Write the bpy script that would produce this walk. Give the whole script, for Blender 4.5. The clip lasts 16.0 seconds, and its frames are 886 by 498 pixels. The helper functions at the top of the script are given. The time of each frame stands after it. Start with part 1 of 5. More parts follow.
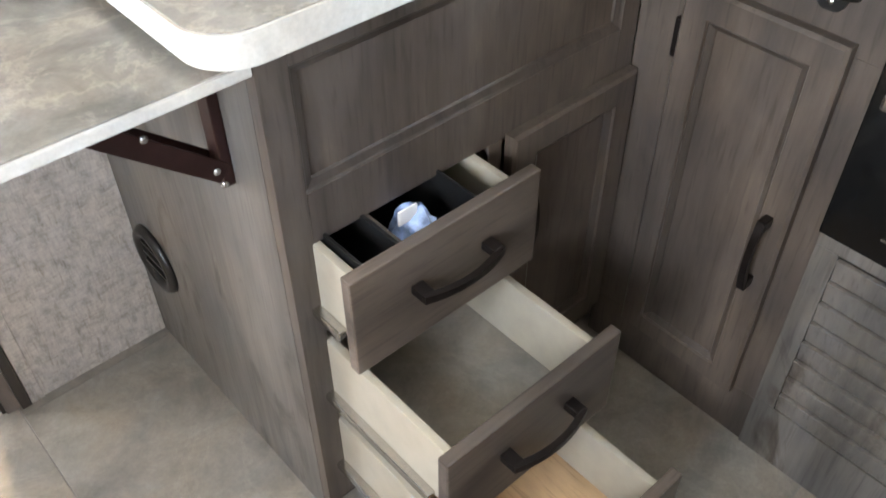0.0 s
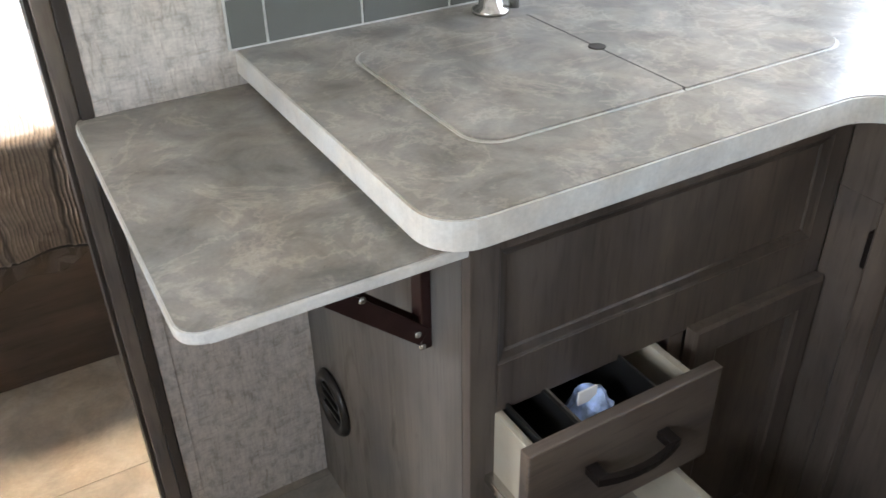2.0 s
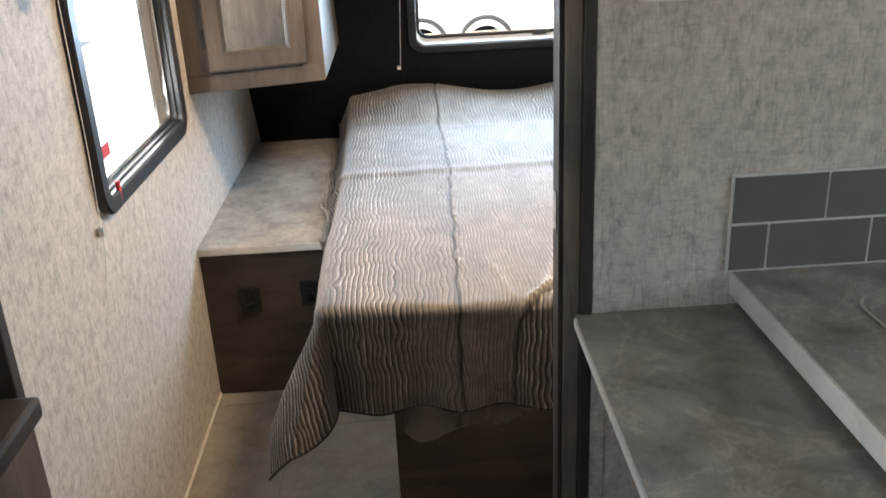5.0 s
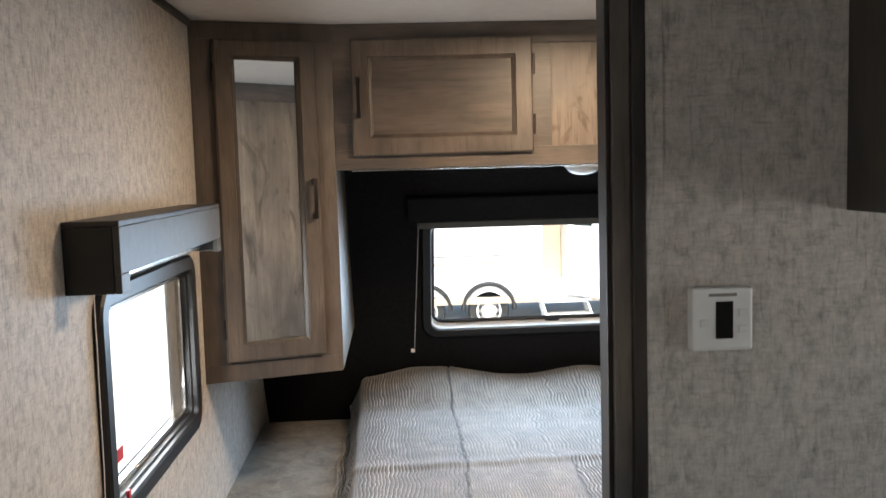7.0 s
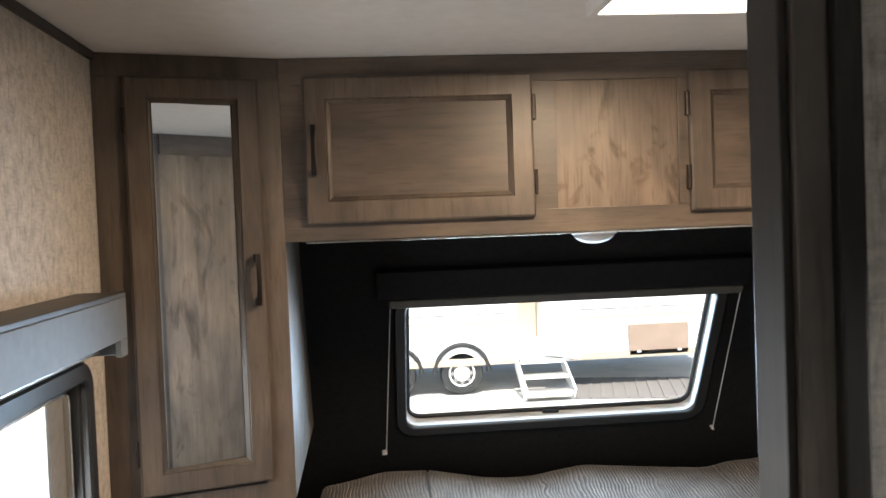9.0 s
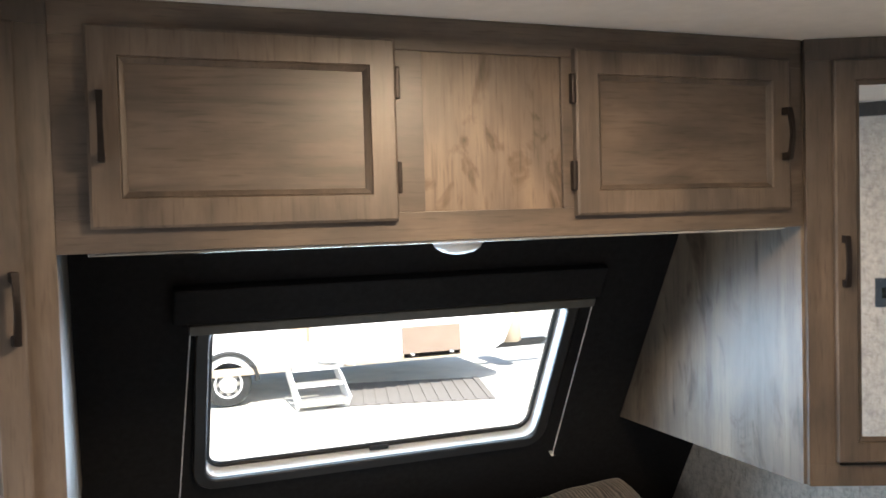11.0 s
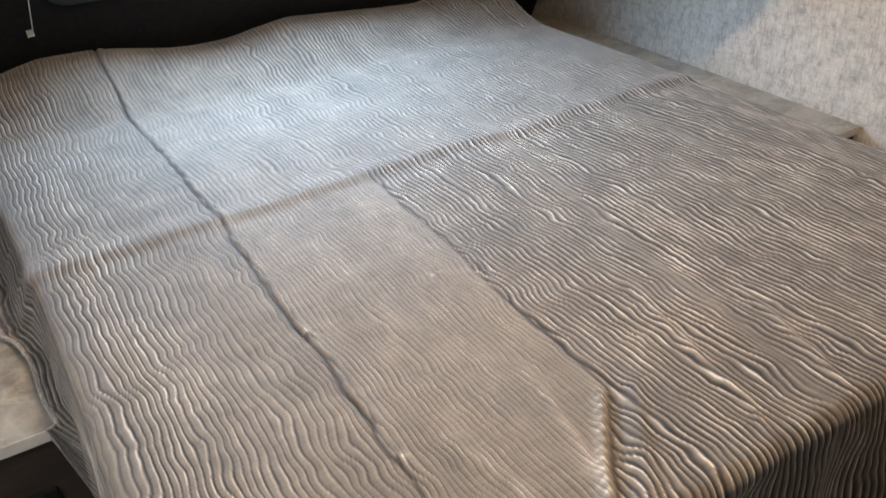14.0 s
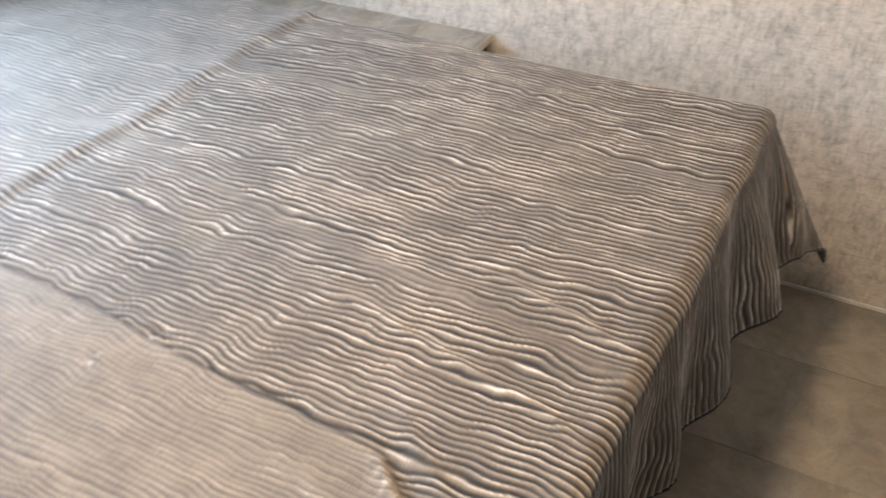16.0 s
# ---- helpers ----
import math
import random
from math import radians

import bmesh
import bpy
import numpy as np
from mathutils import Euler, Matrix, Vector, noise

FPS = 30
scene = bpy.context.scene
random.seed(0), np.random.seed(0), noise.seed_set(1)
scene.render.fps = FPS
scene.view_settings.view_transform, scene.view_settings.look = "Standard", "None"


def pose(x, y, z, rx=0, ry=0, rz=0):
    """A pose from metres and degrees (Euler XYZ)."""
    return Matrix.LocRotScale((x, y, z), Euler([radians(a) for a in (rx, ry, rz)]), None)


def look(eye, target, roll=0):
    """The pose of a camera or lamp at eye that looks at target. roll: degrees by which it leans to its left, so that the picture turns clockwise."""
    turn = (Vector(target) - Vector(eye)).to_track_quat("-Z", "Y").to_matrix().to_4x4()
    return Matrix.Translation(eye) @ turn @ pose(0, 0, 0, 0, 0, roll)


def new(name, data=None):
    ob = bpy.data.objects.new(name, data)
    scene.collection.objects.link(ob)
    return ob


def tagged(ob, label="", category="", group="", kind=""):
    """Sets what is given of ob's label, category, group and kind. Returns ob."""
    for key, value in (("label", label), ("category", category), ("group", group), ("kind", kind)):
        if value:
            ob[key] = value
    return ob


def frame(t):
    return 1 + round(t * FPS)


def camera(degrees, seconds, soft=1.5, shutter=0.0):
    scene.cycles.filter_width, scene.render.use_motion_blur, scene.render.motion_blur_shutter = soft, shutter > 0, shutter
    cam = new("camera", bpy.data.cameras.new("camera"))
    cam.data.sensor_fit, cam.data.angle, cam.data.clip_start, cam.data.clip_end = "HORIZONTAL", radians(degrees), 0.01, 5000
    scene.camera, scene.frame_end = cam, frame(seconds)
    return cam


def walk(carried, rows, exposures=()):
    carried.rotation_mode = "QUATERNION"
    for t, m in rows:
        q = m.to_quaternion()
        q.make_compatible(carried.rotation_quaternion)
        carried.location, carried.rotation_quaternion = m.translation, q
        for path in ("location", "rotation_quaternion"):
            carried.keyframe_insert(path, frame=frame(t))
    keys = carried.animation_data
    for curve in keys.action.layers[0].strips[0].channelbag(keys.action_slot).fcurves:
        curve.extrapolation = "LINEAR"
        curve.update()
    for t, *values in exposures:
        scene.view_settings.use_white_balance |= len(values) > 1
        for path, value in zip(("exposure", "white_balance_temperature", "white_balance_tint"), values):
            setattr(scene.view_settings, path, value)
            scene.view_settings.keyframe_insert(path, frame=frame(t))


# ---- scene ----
cam = camera(54.1, 16.0, shutter=0.25)
PATH = [
    (0, (0.837, -1.215, 1.289), (1.798, -0.13, -0.089), -0.4),
    (0.5, (0.814, -1.234, 1.324), (1.829, -0.04, 0.081), -0.7),
    (1, (0.789, -1.234, 1.347), (1.789, 0.074, 0.212), -1.0),
    (1.5, (0.777, -1.223, 1.351), (1.7, 0.181, 0.266), -1.1),
    (2, (0.77, -1.211, 1.348), (1.604, 0.243, 0.257), -1.1),
    (2.5, (0.752, -1.193, 1.342), (1.465, 0.301, 0.22), -1.1),
    (3, (0.717, -1.174, 1.344), (1.253, 0.38, 0.203), -1.3),
    (3.5, (0.678, -1.159, 1.357), (1.013, 0.465, 0.24), -1.7),
    (4, (0.654, -1.161, 1.382), (0.833, 0.54, 0.345), -2.2),
    (4.5, (0.646, -1.162, 1.409), (0.744, 0.622, 0.51), -2.6),
    (5, (0.639, -1.18, 1.442), (0.715, 0.676, 0.701), -2.8),
    (5.2, (0.64, -1.182, 1.452), (0.712, 0.699, 0.778), -2.8),
    (7.3, (0.578, -1.076, 1.563), (0.684, 0.916, 1.429), -1.4),
    (7.5, (0.591, -1.014, 1.57), (0.686, 0.981, 1.454), -1.5),
    (8, (0.622, -0.841, 1.579), (0.704, 1.155, 1.494), -2.3),
    (8.2, (0.62, -0.784, 1.585), (0.708, 1.213, 1.511), -2.4),
    (10.3, (0.502, -0.14, 1.606), (1.022, 1.791, 1.559), -1.4),
    (10.5, (0.492, -0.098, 1.611), (1.069, 1.817, 1.555), -1.4),
    (11, (0.48, -0.024, 1.615), (1.21, 1.837, 1.539), -1.6),
    (11.5, (0.445, 0.018, 1.607), (1.317, 1.808, 1.417), -1.9),
    (12, (0.393, 0.033, 1.582), (1.334, 1.747, 1.162), -2.6),
    (12.5, (0.392, 0.025, 1.55), (1.348, 1.669, 0.931), -3.4),
    (13, (0.398, 0.015, 1.52), (1.331, 1.604, 0.744), -3.6),
    (13.5, (0.395, 0.03, 1.49), (1.302, 1.562, 0.578), -3.3),
    (14, (0.377, 0.044, 1.453), (1.265, 1.507, 0.417), -2.4),
    (14.5, (0.362, 0.081, 1.409), (1.255, 1.441, 0.245), -1.1),
    (15, (0.388, 0.124, 1.389), (1.359, 1.381, 0.173), -1.3),
    (15.5, (0.461, 0.239, 1.376), (1.615, 1.333, 0.163), -1.9),
    (16, (0.55, 0.374, 1.386), (1.947, 1.153, 0.185), -1.3),
]
EXPOSURES = [(0.0, 4.34), (0.5, 4.12), (1.0, 3.64), (1.5, 3.48), (2.0, 3.40), (3.0, 3.02), (3.5, 2.68), (5.0, 2.05), (7.3, 1.5), (8.2, 1.5), (10.3, 1.6), (11.4, 1.72), (12.0, 1.36), (12.7, 1.22), (13.5, 1.3), (14.5, 1.74), (16.0, 1.98)]
walk(cam, [(t, look(eye, target, roll)) for t, eye, target, roll in PATH], EXPOSURES)

# ---- world, sun, lights ----
world = bpy.data.worlds.new("sky")
scene.world = world
world.use_nodes = True
wn = world.node_tree.nodes
sky = wn.new("ShaderNodeTexSky")
sky.sky_type, sky.sun_disc = "NISHITA", False
SUN_ELEV, SUN_AZ = 58.0, 180.0
sky.sun_elevation, sky.sun_rotation = radians(SUN_ELEV), radians(SUN_AZ)
world.node_tree.links.new(sky.outputs[0], wn["Background"].inputs[0])
wn["Background"].inputs[1].default_value = 0.14

sun_data = bpy.data.lights.new("sun", "SUN")
sun_data.energy, sun_data.angle, sun_data.color = 5.0, radians(0.53), (1.0, 0.95, 0.88)
sun = new("sun", sun_data)
az, el = radians(SUN_AZ), radians(SUN_ELEV)
toward = Vector((math.sin(az) * math.cos(el), math.cos(az) * math.cos(el), math.sin(el)))
sun.matrix_world = look(toward * 20, (0, 0, 0))


def area(name, eye, target, size_x, size_y, watts, color):
    data = bpy.data.lights.new(name, "AREA")
    data.shape, data.size, data.size_y = "RECTANGLE", size_x, size_y
    data.energy, data.color = watts, color
    ob = new(name, data)
    ob.matrix_world = look(eye, target)
    return ob


# daylight in the window openings, and the ceiling fixture
area("daylight_front_window", (1.232, 2.344, 1.158), (1.232, 1.344, 0.608), 0.99, 0.47, 9.6, (0.53, 0.75, 1.0)).data.spread = radians(150)
area("daylight_side_window", (-0.01, 0.95, 1.09), (1.0, 0.95, 0.95), 0.62, 0.36, 2.2, (0.95, 0.97, 1.0))
area("daylight_kitchen_window", (2.40, -0.68, 1.29), (1.4, -0.68, 0.9), 1.15, 0.48, 1.7, (0.94, 0.957, 0.98))
# this window is out of view, added for kitchen light from the left
area("daylight_dinette_window", (-0.01, -1.26, 1.22), (1.0, -1.36, 0.92), 0.84, 0.48, 1.25, (0.96, 0.97, 0.98)).data.spread = radians(146)
area("ceiling_light_glow", (1.20, 0.98, 1.972), (1.20, 0.98, 0), 0.30, 0.22, 8.6, (1.0, 0.725, 0.465))

# ---- materials ----


def mat_base(name, rough=0.5, metal=0.0):
    m = bpy.data.materials.new(name)
    m.use_nodes = True
    n, l = m.node_tree.nodes, m.node_tree.links
    b = n["Principled BSDF"]
    b.inputs["Roughness"].default_value, b.inputs["Metallic"].default_value = rough, metal
    return m, n, l, b


def coords(n, l, scale=(1, 1, 1), rot=(0, 0, 0), kind="Object"):
    tc, mp = n.new("ShaderNodeTexCoord"), n.new("ShaderNodeMapping")
    mp.inputs["Scale"].default_value = scale
    mp.inputs["Rotation"].default_value = [radians(a) for a in rot]
    l.new(tc.outputs[kind], mp.inputs[0])
    return mp.outputs[0]


def tex_noise(n, l, vec, scale, detail=4.0, rough=0.55, distort=0.0):
    t = n.new("ShaderNodeTexNoise")
    t.inputs["Scale"].default_value, t.inputs["Detail"].default_value = scale, detail
    t.inputs["Roughness"].default_value, t.inputs["Distortion"].default_value = rough, distort
    l.new(vec, t.inputs["Vector"])
    return t.outputs["Fac"]


def ramp(n, l, fac, stops):
    r = n.new("ShaderNodeValToRGB")
    els = r.color_ramp.elements
    els[0].position, els[0].color = stops[0][0], (*stops[0][1], 1)
    els[1].position, els[1].color = stops[-1][0], (*stops[-1][1], 1)
    for p, c in stops[1:-1]:
        e = els.new(p)
        e.color = (*c, 1)
    l.new(fac, r.inputs[0])
    return r.outputs[0]


def blend(n, l, a, b, fac, mode="MIX"):
    x = n.new("ShaderNodeMix")
    x.data_type, x.blend_type = "RGBA", mode
    for i, v in ((0, fac), (6, a), (7, b)):
        if isinstance(v, (int, float)):
            x.inputs[i].default_value = v
        elif isinstance(v, tuple):
            x.inputs[i].default_value = (*v, 1)
        else:
            l.new(v, x.inputs[i])
    return x.outputs[2]


def bump(n, l, b, height, strength, dist):
    u = n.new("ShaderNodeBump")
    u.inputs["Strength"].default_value, u.inputs["Distance"].default_value = strength, dist
    l.new(height, u.inputs["Height"])
    l.new(u.outputs[0], b.inputs["Normal"])


def wood(name, dark, light, along=2, rough=0.5, knots=False, grain=1.0):
    """Stained or printed wood whose grain runs along one axis."""
    m, n, l, b = mat_base(name, rough)
    s = [9.0, 9.0, 9.0]
    s[along] = 0.7 if knots else 1.5
    v = coords(n, l, s)
    s2 = [60.0, 60.0, 60.0]
    s2[along] = 2.0
    v2 = coords(n, l, s2)
    a = tex_noise(n, l, v, 1.0 * grain, 5, 0.6, 0.6 if knots else 1.1)
    c = tex_noise(n, l, v2, 1.4 * grain, 3, 0.6)
    blot = tex_noise(n, l, coords(n, l, [1.0 if i != along else 0.45 for i in range(3)]), 9.0, 5, 0.62, 0.3)
    col = ramp(n, l, a, [(0.3, dark), (0.66, light)])
    col = blend(n, l, col, ramp(n, l, blot, [(0.3, (0.62, 0.62, 0.64)), (0.7, (1.24, 1.19, 1.14))]), 1.0, "MULTIPLY")
    mid = tuple((p + q) / 2 for p, q in zip(dark, light))
    col2 = ramp(n, l, c, [(0.32, tuple(0.60 * p for p in mid)), (0.65, tuple(1.18 * p for p in mid))])
    col = blend(n, l, col, col2, 0.38 if knots else 0.24)
    if knots:
        vk = coords(n, l, [7.0 if i != along else 2.6 for i in range(3)])
        k = tex_noise(n, l, vk, 1.3, 4, 0.6, 1.6)
        kc = ramp(n, l, k, [(0.55, (1, 1, 1)), (0.63, (0.62, 0.58, 0.54)), (0.70, (0.34, 0.31, 0.28))])
        col = blend(n, l, col, kc, 1.0, "MULTIPLY")
    s3 = [150.0, 150.0, 150.0]
    s3[along] = 12.0
    pores = tex_noise(n, l, coords(n, l, s3), 1.0, 2, 0.5)
    col = blend(n, l, col, ramp(n, l, pores, [(0.30, (0.70, 0.69, 0.68)), (0.44, (1.03, 1.03, 1.03))]), 0.8, "MULTIPLY")
    smoky = tex_noise(n, l, coords(n, l, [1.0 if i != along else 0.6 for i in range(3)]), 4.5, 3, 0.5, 0.8)
    col = blend(n, l, col, ramp(n, l, smoky, [(0.36, (0.78, 0.80, 0.83)), (0.62, (1.14, 1.11, 1.07))]), 1.0, "MULTIPLY")
    l.new(col, b.inputs["Base Color"])
    bump(n, l, b, c, 0.12, 0.002)
    return m


def plain(name, color, rough=0.5, metal=0.0, vary=0.12, scale=40.0, bumps=0.05):
    m, n, l, b = mat_base(name, rough, metal)
    v = coords(n, l)
    a = tex_noise(n, l, v, scale, 4)
    lo, hi = tuple(max(0, c * (1 - vary)) for c in color), tuple(min(1, c * (1 + vary)) for c in color)
    l.new(ramp(n, l, a, [(0.3, lo), (0.7, hi)]), b.inputs["Base Color"])
    if bumps:
        bump(n, l, b, a, bumps, 0.002)
    return m


def wallpaper(name, base):
    """Linen-look vinyl with soft mottling and short dark vertical flecks."""
    m, n, l, b = mat_base(name, 0.62)
    v = coords(n, l, (1, 1, 1))
    cloud = tex_noise(n, l, coords(n, l, (1, 1, 0.75)), 42, 8, 0.74, 0.3)
    broad = tex_noise(n, l, coords(n, l, (1, 1, 0.6)), 11, 4, 0.6)
    weave_v = tex_noise(n, l, coords(n, l, (210, 210, 42)), 1.0, 2, 0.5)
    weave_h = tex_noise(n, l, coords(n, l, (42, 42, 230)), 1.0, 2, 0.5)
    fleck = tex_noise(n, l, coords(n, l, (120, 120, 21)), 1.0, 3, 0.6, 0.5)
    fleck_h = tex_noise(n, l, coords(n, l, (23, 23, 130)), 1.0, 3, 0.6, 0.5)
    col = ramp(n, l, cloud, [(0.36, tuple(0.70 * c for c in base)), (0.50, tuple(1.0 * c for c in base)), (0.64, tuple(1.17 * c for c in base))])
    g = ramp(n, l, broad, [(0.35, (0.95, 0.955, 0.96)), (0.65, (1.03, 1.03, 1.02))])
    w = ramp(n, l, weave_v, [(0.3, (0.88, 0.88, 0.88)), (0.7, (1.06, 1.06, 1.06))])
    w2 = ramp(n, l, weave_h, [(0.3, (0.90, 0.90, 0.90)), (0.7, (1.06, 1.06, 1.06))])
    f = ramp(n, l, fleck, [(0.56, (1, 1, 1)), (0.73, (0.70, 0.67, 0.64))])
    f2 = ramp(n, l, fleck_h, [(0.57, (1, 1, 1)), (0.74, (0.78, 0.76, 0.74))])
    col = blend(n, l, col, g, 1.0, "MULTIPLY")
    for x in (w, w2, f, f2):
        col = blend(n, l, col, x, 1.0, "MULTIPLY")
    l.new(col, b.inputs["Base Color"])
    bump(n, l, b, weave_v, 0.15, 0.001)
    return m


def stone(name, dark, light, vein, rough=0.3, scale=7.0, per_piece=False):
    m, n, l, b = mat_base(name, rough)
    v = coords(n, l)
    if per_piece:
        info, add = n.new("ShaderNodeObjectInfo"), n.new("ShaderNodeVectorMath")
        add.operation = "MULTIPLY_ADD"
        l.new(info.outputs["Random"], add.inputs[0])
        add.inputs[1].default_value = (37, 19, 11)
        l.new(v, add.inputs[2])
        v = add.outputs[0]
    a = tex_noise(n, l, v, scale, 9, 0.66, 0.45)
    c = tex_noise(n, l, v, scale * 0.55, 7, 0.66, 0.5)
    d = tex_noise(n, l, v, scale * 16, 3, 0.6)
    mix2 = tex_noise(n, l, v, scale * 0.8, 4, 0.55, 0.8)
    col = ramp(n, l, a, [(0.28, dark), (0.48, tuple((p + q) / 2 for p, q in zip(dark, light))), (0.68, light)])
    col = blend(n, l, col, ramp(n, l, mix2, [(0.32, (0.93, 0.97, 1.0)), (0.68, (1.05, 1.0, 0.94))]), 1.0, "MULTIPLY")
    col = blend(n, l, col, ramp(n, l, c, [(0.475, (0, 0, 0)), (0.50, vein), (0.53, (0, 0, 0))]), 0.42, "ADD")
    col = blend(n, l, col, ramp(n, l, d, [(0.3, (0.92, 0.92, 0.92)), (0.7, (1.05, 1.05, 1.05))]), 1.0, "MULTIPLY")
    l.new(col, b.inputs["Base Color"])
    rr = n.new("ShaderNodeMapRange")
    rr.inputs[3].default_value, rr.inputs[4].default_value = rough * 0.8, rough * 1.25
    l.new(d, rr.inputs[0])
    l.new(rr.outputs[0], b.inputs["Roughness"])
    return m


def glass_mat(name, tint=(1, 1, 1), gloss=0.05):
    m = bpy.data.materials.new(name)
    m.use_nodes = True
    n, l = m.node_tree.nodes, m.node_tree.links
    n.remove(n["Principled BSDF"])
    t, g, x = n.new("ShaderNodeBsdfTransparent"), n.new("ShaderNodeBsdfGlossy"), n.new("ShaderNodeMixShader")
    t.inputs[0].default_value = (*tint, 1)
    g.inputs["Roughness"].default_value = 0.03
    x.inputs[0].default_value = gloss
    for a, b in ((t.outputs[0], x.inputs[1]), (g.outputs[0], x.inputs[2]), (x.outputs[0], n["Material Output"].inputs[0])):
        l.new(a, b)
    return m


def glow(name, color, strength):
    m, n, l, b = mat_base(name, 0.4)
    b.inputs["Base Color"].default_value = (0.8, 0.8, 0.8, 1)
    b.inputs["Emission Color"].default_value = (*color, 1)
    b.inputs["Emission Strength"].default_value = strength
    return m


def cloth_mat():
    """Crinkled seersucker: raised pale yarn, grooves with shade in their colour, a heathered weave."""
    m, n, l, b = mat_base("crinkled_cotton", 0.9)
    at = n.new("ShaderNodeAttribute")
    at.attribute_name = "rib"
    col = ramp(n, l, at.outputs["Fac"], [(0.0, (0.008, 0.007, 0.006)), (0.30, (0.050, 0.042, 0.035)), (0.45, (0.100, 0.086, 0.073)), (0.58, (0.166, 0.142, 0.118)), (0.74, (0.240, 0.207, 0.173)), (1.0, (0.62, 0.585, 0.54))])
    v = coords(n, l)
    a = tex_noise(n, l, v, 9, 4)
    w = tex_noise(n, l, coords(n, l, (60, 700, 60)), 1.0, 2)
    col = blend(n, l, col, ramp(n, l, a, [(0.3, (0.86, 0.86, 0.86)), (0.7, (1.08, 1.07, 1.05))]), 1.0, "MULTIPLY")
    col = blend(n, l, col, ramp(n, l, w, [(0.3, (0.82, 0.82, 0.82)), (0.7, (1.12, 1.12, 1.12))]), 1.0, "MULTIPLY")
    l.new(col, b.inputs["Base Color"])
    b.inputs["Sheen Weight"].default_value = 0.25
    bump(n, l, b, w, 0.25, 0.001)
    return m


PAPER = wallpaper("linen_wallpaper", (0.52, 0.475, 0.425))
CEIL = plain("white_ceiling_vinyl", (0.72, 0.70, 0.67), 0.6, 0, 0.04, 25)
BLACK = plain("charcoal_wall_vinyl", (0.0098, 0.0098, 0.0105), 0.8, 0, 0.25, 60)
BLACK.node_tree.nodes["Principled BSDF"].inputs["Specular IOR Level"].default_value = 0.15
STAIN_V = wood("grey_stained_wood_upright", (0.052, 0.0423, 0.0352), (0.128, 0.1035, 0.0855), 2, 0.42)
STAIN_X = wood("grey_stained_wood_across", (0.052, 0.0423, 0.0352), (0.128, 0.1035, 0.0855), 0, 0.42)
PANEL_V = wood("weathered_wood_laminate", (0.058, 0.048, 0.038), (0.185, 0.156, 0.124), 2, 0.45, True)
KNOTTY = wood("knotty_brown_laminate", (0.078, 0.061, 0.048), (0.165, 0.130, 0.103), 2, 0.45, True)
GREY_V = wood("grey_wood_laminate", (0.060, 0.055, 0.049), (0.205, 0.190, 0.170), 2, 0.42, True)
DARK_V = wood("dark_wood_laminate", (0.040, 0.031, 0.025), (0.085, 0.066, 0.053), 0, 0.5)
TRIM = wood("dark_trim_wood", (0.022, 0.018, 0.016), (0.050, 0.042, 0.036), 2, 0.45)
JAMB = wood("jamb_wood", (0.105, 0.089, 0.074), (0.200, 0.172, 0.146), 2, 0.45)
# stained wood toned down: the shade in narrow profiles, as colour
BEAD_SHADE = wood("shaded_bead_wood", (0.030, 0.024, 0.020), (0.095, 0.077, 0.063), 2, 0.4)
COUNTER = stone("marbled_laminate_worktop", (0.125, 0.118, 0.105), (0.35, 0.328, 0.295), (0.22, 0.19, 0.15), 0.30, 12.0)
EDGE = stone("pale_worktop_edging", (0.46, 0.445, 0.42), (0.66, 0.645, 0.61), (0.02, 0.02, 0.02), 0.3, 12.0)
FLOOR = stone("stone_look_vinyl_tile", (0.150, 0.134, 0.114), (0.290, 0.263, 0.226), (0.06, 0.055, 0.045), 0.42, 9.0, True)
JOINT = plain("floor_joint_grey", (0.20, 0.185, 0.165), 0.7)
TILE = plain("grey_green_glazed_tile", (0.125, 0.128, 0.118), 0.25, 0, 0.06, 6, 0)
GROUT = plain("pale_grout", (0.55, 0.54, 0.51), 0.8)
BRONZE = plain("dark_bronze_metal", (0.018, 0.014, 0.013), 0.38, 0.6, 0.2)
BRACKET = plain("brown_painted_steel", (0.030, 0.012, 0.011), 0.4, 0.4, 0.2)
STEEL = plain("bright_steel", (0.62, 0.61, 0.59), 0.25, 1.0, 0.06)
RUBBER = plain("black_plastic", (0.010, 0.010, 0.010), 0.38, 0, 0.2)
BLIND = plain("charcoal_valance_vinyl", (0.072, 0.069, 0.060), 0.5, 0, 0.15)
WHITE = plain("white_plastic", (0.74, 0.73, 0.71), 0.4, 0, 0.03)
CREAM = plain("cream_drawer_side", (0.36, 0.325, 0.255), 0.5, 0, 0.06, 30)
PLY = wood("raw_plywood", (0.42, 0.27, 0.14), (0.56, 0.39, 0.22), 1, 0.6)
SCREEN = plain("dark_display", (0.012, 0.014, 0.012), 0.12, 0, 0.1, 20, 0)
RED = plain("red_plastic", (0.50, 0.02, 0.03), 0.4)
BLUE = plain("blue_and_white_packet", (0.26, 0.35, 0.55), 0.35, 0, 0.8, 38)
OVEN_GLASS = plain("black_oven_glass", (0.006, 0.006, 0.006), 0.12, 0, 0.1, 20, 0)
PANE = glass_mat("window_glass", (0.96, 0.98, 0.98))
FILM = glass_mat("clear_plastic_film", (0.78, 0.77, 0.75), 0.16)
MIRROR, _n, _l, _b = mat_base("silvered_mirror", 0.02, 1.0)
_b.inputs["Base Color"].default_value = (0.86, 0.87, 0.86, 1)
CLOTH = cloth_mat()
FOAM = plain("white_mattress_ticking", (0.62, 0.61, 0.59), 0.85)
